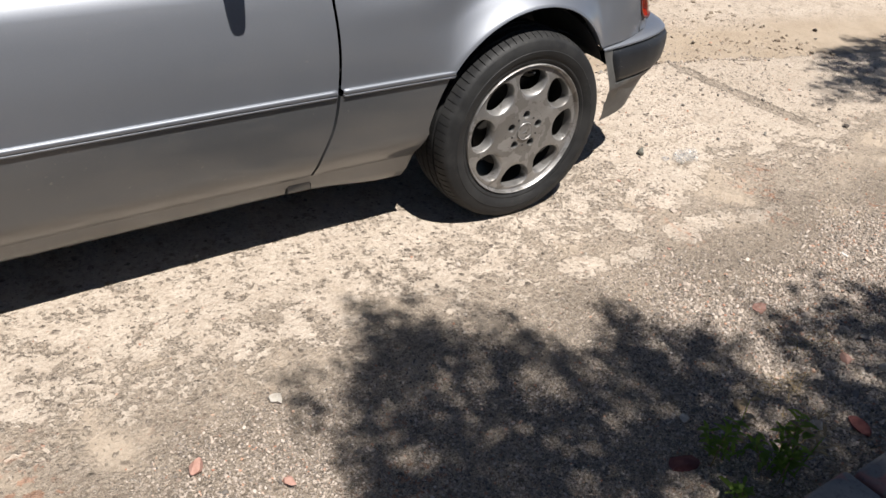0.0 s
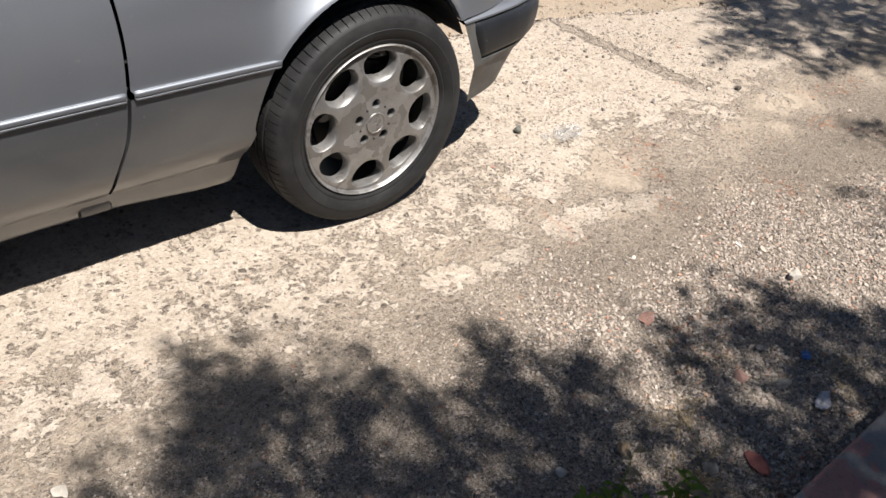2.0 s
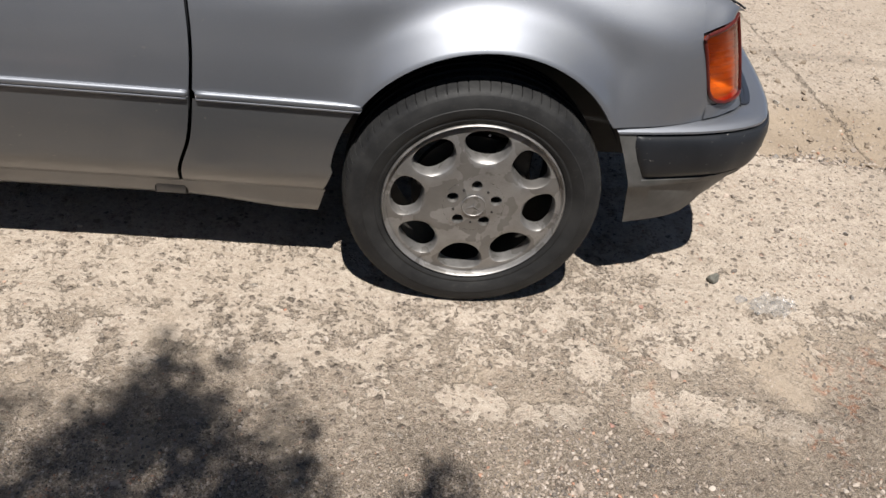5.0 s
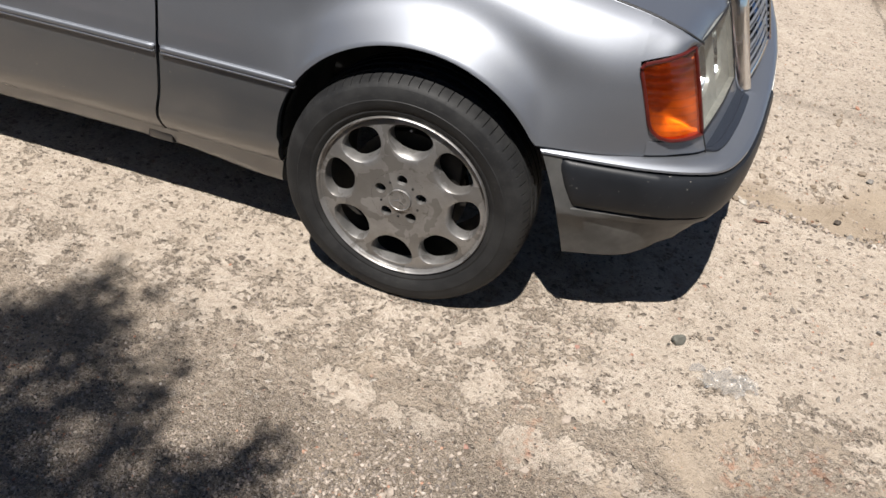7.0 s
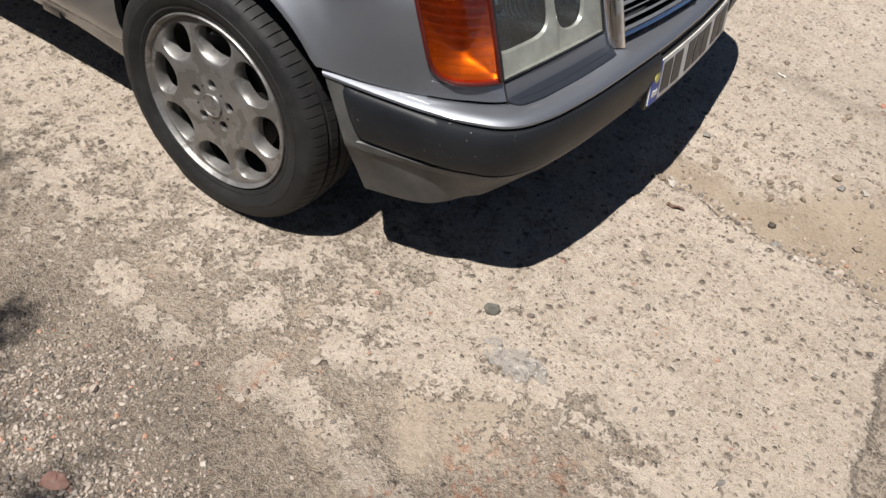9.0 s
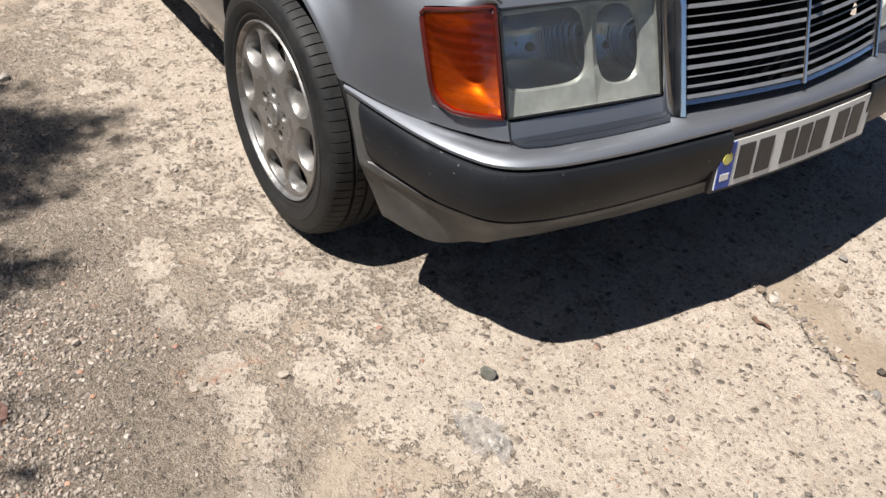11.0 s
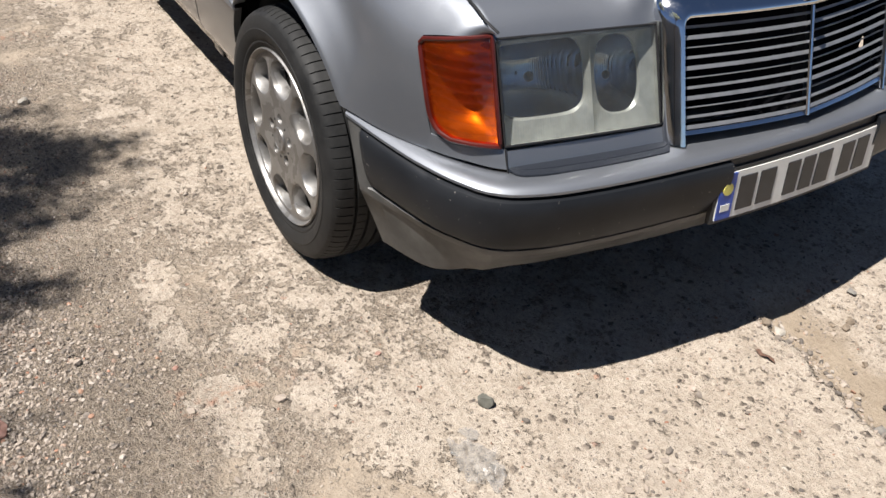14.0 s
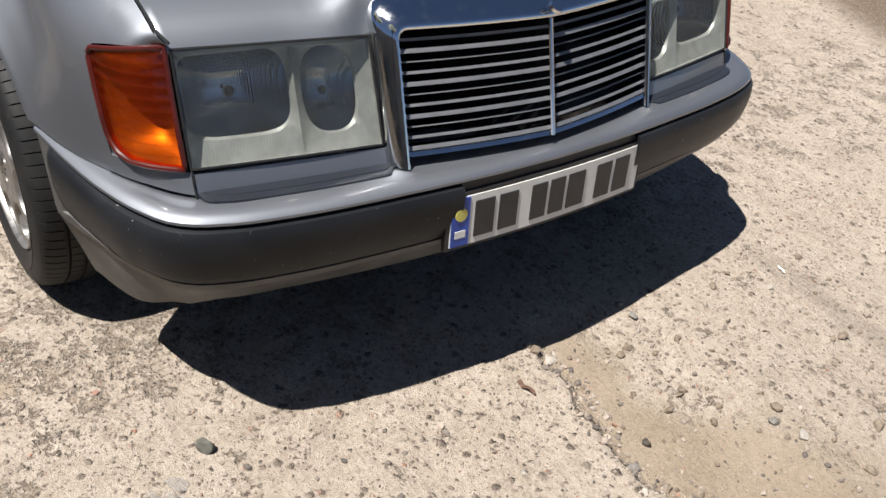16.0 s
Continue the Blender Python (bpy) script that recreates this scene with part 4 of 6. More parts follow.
def indicator():
    c = INDICATOR
    outer = patch(c, 0.017, 16, 26, trim=lens_trim)
    fill = []
    for v in np.linspace(0.70, 1.0, 12):
        row = []
        for s in np.linspace(0, 1, 6):
            u = -0.03 + (lens_trim(v) + 0.05) * s
            strip = patch(c, 0.017, 2, 301, push=-0.003, trim=lambda q: u)
            row.append(strip[0][round(300 * v)])
        fill.append(row)
    panel("lamp_corner", fill, PAINT, car, "", True, 0.0, 60)
    lens = panel("indicator", outer, AMBER, car, "ribbed amber front indicator lens", True, 0.0, 60, (0.7, -0.7, 0.2))
    for side, ob in enumerate(lens):
        ob.visible_shadow = False
        near = np.array(patch(c, 0.012, 16, 26, push=-0.010, trim=lens_trim))
        deep = np.array(patch(c, -0.020, 16, 26, push=-0.050, trim=lens_trim))
        uu, vv = np.meshgrid(np.linspace(-1, 1, 16), np.linspace(-1, 1, 26), indexing="ij")
        k_ = ((1 - uu**2) * (1 - vv**4))[..., None] ** 0.6
        rows = near * (1 - k_) + deep * k_
        mid = rows.mean((0, 1))
        rows = mid + (rows - mid) * 0.96
        walls = [[tuple(a), tuple(b)] for a, b in zip(border(outer), border(rows.tolist()))]
        walls.append(walls[0])
        for name, r, mat_ in (("reflector", rows, DULL_MIRROR), ("lamp_wall", walls, AMBER_WALL)):
            v, f = sheet(r)
            if side:
                v, f = flip(v, f)
            link_mesh(name, v, f, mat_, ob)
        # rubber seal
        loop = border(outer)
        loop = [Vector(p) for p in loop] + [Vector(loop[0])]
        if side:
            loop = [Vector((p.x, 2 * YC - p.y, p.z)) for p in loop]
        part("seal", tube_bm(loop, 0.0046, 8), DEEP_RED, ob, "dark red lens rim")


AMBER_WALL = plain("amber_wall", (0.24, 0.035, 0.01), 0.4)
DEEP_RED = plain("deep_red_plastic", (0.07, 0.008, 0.005), 0.35)
indicator()


def headlight():
    c = [(0.578, 0.192, 0.757), (0.638, 0.514, 0.753), (0.645, 0.190, 0.576), (0.706, 0.520, 0.572)]
    outer = patch(c, 0.006, 20, 14)
    back = patch(c, 0.004, 20, 14, push=-0.022)
    lens = panel("headlight", outer, LENS, car, "hazy ribbed headlight glass", True, 0.0, 60, (1, -0.2, 0.3))
    for side, ob in enumerate(lens):
        ob.visible_shadow = False

        def put(name, r, material, label="", closed=False):
            v, f = sheet(r, closed)
            if side:
                v, f = flip(v, f)
            return link_mesh(name, v, f, material, ob, label, 40)

        a, b = border(outer), border(back)
        walls = [[p, q] for p, q in zip(a, b)]
        loop = [Vector(p) for p in a] + [Vector(a[0])]
        if side:
            loop = [Vector((p.x, 2 * YC - p.y, p.z)) for p in loop]
        part("lens_seal", tube_bm(loop, 0.0024, 6), BLACK, ob, "black rubber lens seal")
        put("housing_wall", walls + [walls[0]], HOUSING)
        rt, ft, rb, fb = (Vector(q) for q in c)
        nrm = ((ft - rt).cross(rb - rt)).normalized()
        nrm = nrm if nrm.x > 0 else -nrm

        def on(u, v, push):
            return (rt * (1 - u) + ft * u) * (1 - v) + (rb * (1 - u) + fb * u) * v + nrm * push

        count = 72
        for u0, u1, cu, cv, hu, hv, q, deep, flat in ((0.0, 0.580, 0.285, 0.405, 0.272, 0.372, 4.0, 0.105, 0.85), (0.580, 1.0, 0.770, 0.455, 0.145, 0.385, 2.6, 0.070, 1.0)):
            ring_rows, bowl_rows = [], []
            for i_ in range(count):
                a_ = 2 * math.pi * i_ / count
                ca, sa = math.cos(a_), math.sin(a_)
                k_ = (abs(ca) ** q + abs(sa) ** q) ** (-1 / q)
                hole = np.array([cu + hu * k_ * ca, cv + hv * k_ * sa])
                dx, dy = hole[0] - cu, hole[1] - cv
                reach = min((u1 - cu) / dx if dx > 1e-9 else (u0 - cu) / dx if dx < -1e-9 else 9e9, (1 - cv) / dy if dy > 1e-9 else (0 - cv) / dy if dy < -1e-9 else 9e9)
                rim_p = np.array([cu + dx * reach, cv + dy * reach])
                for corner in ((u0, 0.0), (u1, 0.0), (u0, 1.0), (u1, 1.0)):
                    if abs(math.atan2((corner[1] - cv) * hu, (corner[0] - cu) * hv) - math.atan2(dy * hu, dx * hv)) < 0.07:
                        rim_p = np.array(corner)
                ring_rows.append([tuple(on(*(rim_p + (hole - rim_p) * s_), -0.014 - 0.012 * s_ - (0.006 if s_ == 1 else 0))) for s_ in (0, 0.35, 0.7, 0.9, 1)])
                bowl_rows.append([tuple(on(cu + dx * m_, cv + dy * m_**flat, -0.032 - deep * (1 - m_**3.0))) for m_ in (1.0, 0.985, 0.965, 0.94, 0.91, 0.88, 0.84, 0.80, 0.75, 0.70, 0.64, 0.58, 0.51, 0.44, 0.36, 0.28, 0.2, 0.12, 0.03)])
            put("housing", ring_rows, HOUSING, "pale grey lamp housing", True)
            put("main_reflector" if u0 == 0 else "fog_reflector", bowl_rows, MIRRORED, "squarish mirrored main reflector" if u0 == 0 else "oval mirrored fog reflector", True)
        for p, rad in ((on(0.285, 0.42, -0.08), 0.010), (on(0.765, 0.48, -0.065), 0.008)):
            bm = bmesh.new()
            bmesh.ops.create_uvsphere(bm, u_segments=14, v_segments=8, radius=rad, matrix=Matrix.Translation((p[0], 2 * YC - p[1] if side else p[1], p[2])))
            part("bulb", bm, BLACK, ob, "dark capped bulb")
        # black gaps beside and under the filler strip
        for line in (((0.646, 0.190, 0.572), (0.656, 0.1895, 0.550), (0.6655, 0.190, 0.527)), ((0.664, 0.192, 0.5285), (0.696, 0.36, 0.5290), (0.7275, 0.534, 0.5295))):
            part("joint", tube_bm([Vector((x, 2 * YC - y if side else y, z)) for x, y, z in line], 0.0019, 6), BLACK, ob, "black gap")
        # painted filler strip below
        fb = [(0.648, 0.194, 0.568), (0.710, 0.532, 0.566), (0.663, 0.192, 0.527), (0.727, 0.534, 0.529)]
        rows = patch(fb, 0.003, 12, 5)
        rows = [[(r[0][0] - 0.02, r[0][1], r[0][2] + 0.001)] + r for r in rows]
        v, f = sheet(rows)
        if side:
            v, f = flip(v, f)
        link_mesh("filler_strip", v, f, PAINT, car, "silver filler strip under the headlight")


headlight()


def grille():
    """Chrome shell, slats and centre bar."""
    def edge(u, z):
        """A place on the grille's face: u from the centre, in metres."""
        return 0.713 + (0.770 - z) * 0.345 - 0.045 * (0.5 * abs(u) / 0.315 + 0.5 * (u / 0.315) ** 2)

    half_in = lambda z: 0.317 - (0.770 - z) * 0.005
    top, bot = 0.768, 0.556
    # shell: section from inner lip to outer edge, along left side, top and right side
    path = []
    for z in np.linspace(bot - 0.018, top - 0.012, 12):
        path.append((-half_in(z), z, -1, 0))
    for a in np.linspace(0, math.pi / 2, 6)[1:-1]:
        path.append((-half_in(top) + 0.012 * (1 - math.cos(a)), top - 0.012 + 0.012 * math.sin(a), -math.cos(a), math.sin(a)))
    for u in np.linspace(-half_in(top) + 0.012, half_in(top) - 0.012, 25):
        path.append((u, top, 0, 1))
    path += [(-p[0], p[1], -p[2], p[3]) for p in path[:15][::-1]]
    rows = []
    for u, z, nu, nz in path:
        x = edge(u, z)
        wside, wtop = 0.030, 0.040
        k = abs(nz)
        w = wside * (1 - k) + wtop * k
        back = 0.016 * (1 - k) + 0.036 * k
        sec = [(-0.002, -0.022), (0.0, 0.0), (0.003, 0.007), (0.2 * w, 0.009), (0.4 * w, 0.006), (0.75 * w, -0.35 * back), (w, -back), (w + 0.004, -back - 0.012), (w + 0.002, -back - 0.06)]
        row = []
        for o, d in sec:
            uu, zz = u + nu * o, z + nz * o
            row.append((x + d - (0.345 * nz * o), YC + uu, zz))
        rows.append(row)
    shell = panel("grille", rows, CHROME, car, "chrome grille shell with horizontal slats", False, 0.0, 50)[0]
    # backing
    rows = [[(edge(u, z) - 0.045, YC + u * half_in(z), z) for u in np.linspace(-1, 1, 9)] for z in np.linspace(bot - 0.01, top + 0.005, 4)]
    panel("grille_backing", rows, GRILLE_BLACK, shell, "black grille backing", False)

    def bar(name, z, h, d0, d1, material):
        """One slat across: h tall, from d0 in front to d1 behind."""
        rows = []
        for u in np.linspace(-1, 1, 17):
            w = half_in(z) - 0.001
            x = edge(u * w, z)
            y = YC + u * w
            lean = 0.45 * h
            rows.append([(x + d1 - lean, y, z + h / 2 + 0.0004), (x + d0 - lean - 0.001, y, z + h / 2), (x + d0 - lean, y, z + h / 2 - 0.0008), (x + d0 + 0.001, y, z - h / 2 + 0.001), (x + d0, y, z - h / 2), (x + d1 - 0.004, y, z - h / 2)])
        panel(name, rows, material, shell, "", False, 0.0, 15)

    period = 0.0545
    for g in range(4):
        for f, h, d0, material in ((0.10, 0.0020, -0.007, SLAT), (0.42, 0.0046, -0.005, SLAT), (0.75, 0.0068, -0.002, SLAT)):
            z = top + 0.004 - period * (f + g)
            if z > bot + 0.010:
                bar("slat", z, h, d0, d0 - 0.0012, material)
    bar("lower_bar", bot + 0.003, 0.008, 0.002, -0.03, CHROME)
    pts = [(edge(0, z) + 0.003, YC, z) for z in np.linspace(bot, top, 9)]
    part("centre_bar", tube_bm(pts, 0.0048, 8), CHROME, shell, "chrome centre bar")
    bm = bmesh.new()
    bmesh.ops.create_cone(bm, cap_ends=True, segments=28, radius1=0.017, radius2=0.014, depth=0.006, matrix=pose(0.727, YC, 0.798, 0, 48, 0))
    part("badge", bm, CHROME, shell, "round chrome badge")


grille()


# ---- wheels ----
def wheel():
    """Alloy wheel with eight openings, made round the origin with its face towards -y."""
    verts, faces = [], []

    def add(rows, closed=False):
        v, f = sheet(rows, closed)
        o = len(verts)
        verts.extend(map(tuple, v))
        faces.extend(tuple(i + o for i in q) for q in f)

    def face_y(r):
        return float(spline(r, [0, 0.03, 0.075, 0.12, 0.17, 0.203, 0.23], [0.004, 0.004, 0.005, 0.004, 0.006, 0.011, 0.016]))

    def at(r, a, y=None):
        return (r * math.sin(a), face_y(r) if y is None else y, r * math.cos(a))

    N = 40
    for k in range(8):
        c = 2 * math.pi * (k + 0.09) / 8
        hole, edge = [], []
        for i in range(N):
            a = 2 * math.pi * i / N
            ca, sa = math.cos(a), math.sin(a)
            q = 2.7 if ca > 0 else 2.15
            s = (abs(ca) ** q + abs(sa) ** q) ** (-1 / q)
            r = 0.164 + (0.0395 if ca > 0 else 0.048) * s * ca
            hole.append((r, s * sa * 0.0545 / 0.164))
            m_ = max(abs(ca), abs(sa))
            er = 0.1425 + 0.0675 * ca / m_
            edge.append((er, math.pi / 8 * sa / m_))
        rows = []
        for i in range(N):
            (hr, ha), (er, ea) = hole[i], edge[i]
            row = []
            for t in (0, 0.4, 0.75):
                r, a = er + (hr - er) * t * 0.94, ea + (ha - ea) * t * 0.94
                row.append(at(r, c + a))
            y0 = face_y(hr)
            gx, ga = hr - 0.164, ha
            inner = max(0.0, -gx / 0.046)
            for shrink, dy in ((1.0, 0.0008), (0.985, 0.0025), (0.965, 0.007), (0.945, 0.014), (0.935, 0.024), (0.93, 0.034)):
                back = 1 - (1 - shrink) * (1 + 2.4 * inner)
                r, a = 0.164 + gx * back, ga * (shrink - 0.2 * (1 - shrink))
                row.append(at(r, c + a, y0 + dy))
            rows.append(row)
        add(rows, True)
    # middle with five bolt holes
    M = 24
    for k in range(5):
        c = 2 * math.pi * (k + 0.02) / 5
        rows = []
        for i in range(M):
            a = 2 * math.pi * i / M
            ca, sa = math.cos(a), math.sin(a)
            m_ = max(abs(ca), abs(sa))
            er, ea = 0.0525 + 0.0225 * ca / m_, math.pi / 5 * sa / m_
            row = []
            for rad in (None, 0.0140, 0.0134, 0.0128, 0.0126):
                if rad is None:
                    row.append(at(er, c + ea))
                else:
                    r = 0.056 + rad * ca
                    row.append(at(r, c + rad * sa / r, face_y(0.056) + {0.0140: 0.0, 0.0134: 0.002, 0.0128: 0.010, 0.0126: 0.034}[rad]))
            rows.append(row)
        add(rows, True)
    ring = np.linspace(0, 2 * math.pi, 96, endpoint=False)
    add([[at(r, a) for r in (0.030, 0.001)] for a in ring], True)
    # lip and barrel
    lip = [(0.210, face_y(0.210)), (0.2110, 0.013), (0.2125, 0.0135), (0.2150, 0.012), (0.2170, 0.006), (0.2185, 0.002), (0.2205, 0.0005), (0.2225, 0.002), (0.2235, 0.006), (0.2235, 0.016)]
    add([[at(r, a, y) for r, y in lip] for a in ring], True)
    barrel = [[at(r, a, y) for r, y in ((0.2105, 0.013), (0.204, 0.03), (0.197, 0.20))] for a in ring]
    verts, faces = welded(verts, faces)
    rim = link_mesh("wheel", verts, faces, ALLOY, car, "dusty eight-hole alloy wheel", 40)
    # inner barrel coloured dark, so that the wheel's openings look shaded
    v_, f_ = sheet(barrel, True)
    link_mesh("barrel", v_, f_, BRAKE, rim, "dark inner wheel barrel")
    # cap, bolts, brake
    bm = bmesh.new()
    turn = Matrix.Rotation(math.pi / 2, 4, "X")
    bmesh.ops.create_cone(bm, cap_ends=True, segments=40, radius1=0.030, radius2=0.027, depth=0.005, matrix=Matrix.Translation((0, 0.0025, 0)) @ turn)
    part("hub_cap", bm, ALLOY, rim, "round alloy hub cap")
    bm = bmesh.new()
    for a in (0, 2 * math.pi / 3, 4 * math.pi / 3):
        d = Vector((math.sin(a + 0.12), 0, math.cos(a + 0.12)))
        s = Vector((d.z, 0, -d.x))
        q = [bm.verts.new(p) for p in (s * 0.0045 + Vector((0, -0.0006, 0)), d * 0.0235 + Vector((0, -0.0006, 0)), s * -0.0045 + Vector((0, -0.0006, 0)), Vector((0, -0.0028, 0)))]
        bm.faces.new((q[0], q[1], q[3]))
        bm.faces.new((q[1], q[2], q[3]))
    part("cap_emblem", bm, ALLOY, rim)
    verts2, faces2 = sheet([[(r * math.sin(a), y, r * math.cos(a)) for r, y in ((0.0262, -0.0002), (0.0275, -0.0016), (0.0290, -0.0012), (0.0302, 0.003))] for a in ring], True)
    link_mesh("cap_ring", verts2, faces2, ALLOY, rim)
    for k in range(5):
        a = 2 * math.pi * (k + 0.02) / 5
        bm = bmesh.new()
        bmesh.ops.create_cone(bm, cap_ends=True, segments=6, radius1=0.0085, radius2=0.0078, depth=0.014, matrix=Matrix.Translation((0.056 * math.sin(a), 0.036, 0.056 * math.cos(a))) @ turn)
        part("wheel_bolt", bm, BRAKE, rim)
    for k in range(5):
        a = 2 * math.pi * (k + 0.52) / 5
        bm = bmesh.new()
        bmesh.ops.create_cone(bm, cap_ends=True, segments=10, radius1=0.0032, radius2=0.0032, depth=0.002, matrix=Matrix.Translation((0.050 * math.sin(a), face_y(0.05) - 0.0004, 0.050 * math.cos(a))) @ turn)
        part("pin_hole", bm, BLACK, rim)
    bm = bmesh.new()
    bmesh.ops.create_cone(bm, cap_ends=True, segments=48, radius1=0.150, radius2=0.150, depth=0.02, matrix=Matrix.Translation((0, 0.085, 0)) @ turn)
    part("brake_disc", bm, BRAKE, rim, "dark brake disc")
    part("brake_caliper", box_bm(0.09, 0.085, 0.06, 0.09, 0.06, 0.15, 0.015), BRAKE, rim)
    bm = bmesh.new()
    bmesh.ops.create_cone(bm, cap_ends=True, segments=8, radius1=0.0035, radius2=0.003, depth=0.03, matrix=pose(0.012, 0.022, 0.188, 70, 0, 0))
    part("valve", bm, BLACK, rim)
    # tyre
    prof = [(0.2215, 0.022, 0), (0.2235, 0.008, 0), (0.229, 0.003, 0), (0.236, 0.000, 0), (0.240, 0.0005, 0), (0.250, -0.005, 0), (0.262, -0.0075, 0), (0.268, -0.0085, 0), (0.2695, -0.0070, 0), (0.278, -0.006, 0),
            (0.289, -0.0035, 0), (0.2975, 0.000, 0), (0.2985, 0.0005, 1), (0.3055, 0.007, 1), (0.3105, 0.016, 1), (0.3140, 0.028, 1), (0.3165, 0.046, 1), (0.3168, 0.0475, 0), (0.310, 0.0490, 0), (0.310, 0.0555, 0), (0.3178, 0.0570, 0),
            (0.3185, 0.064, 0.6), (0.3192, 0.080, 0.6), (0.3125, 0.0815, 0), (0.3125, 0.0885, 0), (0.3198, 0.090, 0), (0.3198, 0.1125, 0), (0.3125, 0.114, 0), (0.3125, 0.121, 0), (0.3192, 0.1225, 0), (0.3180, 0.142, 0), (0.311, 0.1435, 0), (0.311, 0.150, 0),
            (0.3165, 0.152, 0), (0.3140, 0.172, 0), (0.3085, 0.186, 0), (0.2970, 0.199, 0), (0.27, 0.208, 0), (0.24, 0.203, 0), (0.2215, 0.18, 0)]
    rows = []
    blocks = 80
    for k in range(blocks):
        step = 2 * math.pi / blocks
        for f, cut in ((0.0, 0), (0.42, 0), (0.80, 0), (0.83, 1), (0.90, 1), (0.93, 0)):
            row = []
            for r, y, tread in prof:
                skew = 0.9 * step * (y / 0.09) ** 2 if 0 < y < 0.09 else 0.9 * step if y >= 0.09 else 0
                a = k * step + f * step + 0.35 * skew
                rr = r - 0.0042 * cut * tread * float(smoothstep(y, 0.004, 0.018))
                row.append((rr * math.sin(a), y, rr * math.cos(a)))
            rows.append(row)
    v, f = sheet(rows, True)
    # the tread lies flat on the ground
    v = np.array(v)
    v[:, 2] = np.maximum(v[:, 2], -0.3100 - 0.0006 * np.sin(v[:, 0] * 9))
    link_mesh("tyre", v, f, RUBBER, rim, "worn black tyre with dusty tread blocks", 28)
    return rim


rim = wheel()
rim.matrix_basis = pose(0, 0.008, 0.3095)
for m in (pose(-2.80, 0.012, 0.3095), pose(0, 2 * (YC + WIDER) - 0.008, 0.3095, 0, 0, 180), pose(-2.80, 2 * (YC + WIDER) - 0.012, 0.3095, 0, 0, 180)):
    copy_thing(rim, m)


def underbody():
    """Wheel wells, floor pan and engine bay block the light below the car."""
    for cx in (0.0, -2.8):
        rows = []
        for a in np.linspace(0.42, math.pi + 0.02, 30):
            c, s = math.cos(a), math.sin(a)
            outer = 0.088 - 0.036 * float(smoothstep(a, 1.1, 0.6))
            rows.append([(cx + 0.352 * c, y, ARCH_Z - 0.02 + 0.352 * s) for y in (outer, 0.15, 0.25, 0.36)])
        panel("wheel_well", rows, DARK, car, "black wheel well liner", True, 0.004, 60)
    part("floor_pan", box_bm(-1.4, YC, 0.33, 2.0, 1.50, 0.22, 0.03), DARK, car, "black floor pan")
    part("engine_bay", box_bm(0.02, YC, 0.43, 1.10, 0.98, 0.40, 0.04), DARK, car, "black engine bay")
    part("nose_frame", box_bm(0.58, YC, 0.44, 0.20, 1.10, 0.16, 0.03), DARK, car)
    part("rear_floor", box_bm(-3.2, YC, 0.40, 1.4, 1.0, 0.30, 0.04), DARK, car)


underbody()


def door_mirror():
    """Small black mirror at the front of the window."""
    bm = bmesh.new()
    bmesh.ops.create_uvsphere(bm, u_segments=24, v_segments=14, radius=1.0)
    for v in bm.verts:
        p = v.co
        k = (abs(p.x) ** 4 + abs(p.y) ** 4 + abs(p.z) ** 4) ** -0.25
        v.co = Vector((p.x * k * 0.029 * (1.0 + 0.3 * p.y), p.y * k * 0.085 , p.z * k * 0.068 * (1.0 + 0.35 * p.y)))
    bmesh.ops.transform(bm, matrix=pose(-0.925, 0.022, 0.995), verts=bm.verts)
    ob = part("door_mirror", bm, BLACK, car, "black door mirror housing")
    part("mirror_foot", box_bm(-0.925, 0.12, 0.975, 0.07, 0.10, 0.05, 0.012), BLACK, ob)


door_mirror()


def widen_body():
    """Spreads the body towards its centre line and lifts the nose a little, the same on both sides."""
    for ob in car.children_recursive:
        if ob.type != "MESH" or "tyre" in ob.name or any(p.name.split(".")[0] == "wheel" for p in (ob, ob.parent)):
            continue
        for v in ob.data.vertices:
            x, y, z = v.co
            side = y > YC
            y = 2 * YC - y if side else y
            front = float(smoothstep(x, -0.25, 0.30))
            z += front * float(np.interp(z, [0.50, 0.56, 0.74], [0.0, 0.002, 0.011]))
            x += front * float(np.interp(y, [0.15, 0.20, 0.52], [0.002, 0.0, -0.008]))
            y += float(np.interp(y, [0.05, 0.11, 0.19, 0.52, 0.60, YC], [0.0, 0.007, 0.014, 0.036, 0.040, WIDER]))
            v.co = x, 2 * (YC + WIDER) - y if side else y, z


widen_body()


# ---- unseen wall, added beyond the kerb to block low sky from the doors ----
def unseen_wall():
    wall = tagged(new("wall_garden"), "plain unseen plaster wall with a flat coping, added to dim reflections in the doors", "wall", kind="structure")
    render_coat = plain("weathered_plaster", (0.26, 0.235, 0.20), 0.85, vary=0.22, scale=3.0)
    part("wall_body", box_bm(0.0, -5.4, 1.25, 26.0, 0.24, 2.60, 0.01), render_coat, wall)
    part("coping", box_bm(0.0, -5.4, 2.58, 26.0, 0.34, 0.08, 0.012), KERB, wall)


def kerb_material():
    m = Nodes("worn_kerb_stone")
    n, fine = m.noise(9, 6, 0.6), m.noise(120, 4, 0.6)
    blotch = m.span(m.noise(7.5, 2.5, 0.5, warp=0.4), 0.49, 0.52)
    col = m.mix(m.span(n, 0.3, 0.7), (0.135, 0.125, 0.12), (0.215, 0.195, 0.18))
    col = m.mix(blotch, col, m.mix(n, (0.20, 0.085, 0.075), (0.27, 0.165, 0.145)))
    col = m.mix(m.span(fine, 0.52, 0.70, 0.0, 0.55), col, (0.085, 0.072, 0.065))
    return m.set(color=col, rough=0.75, spec=0.3, normal=m.bump(fine, 0.002, 0.4))


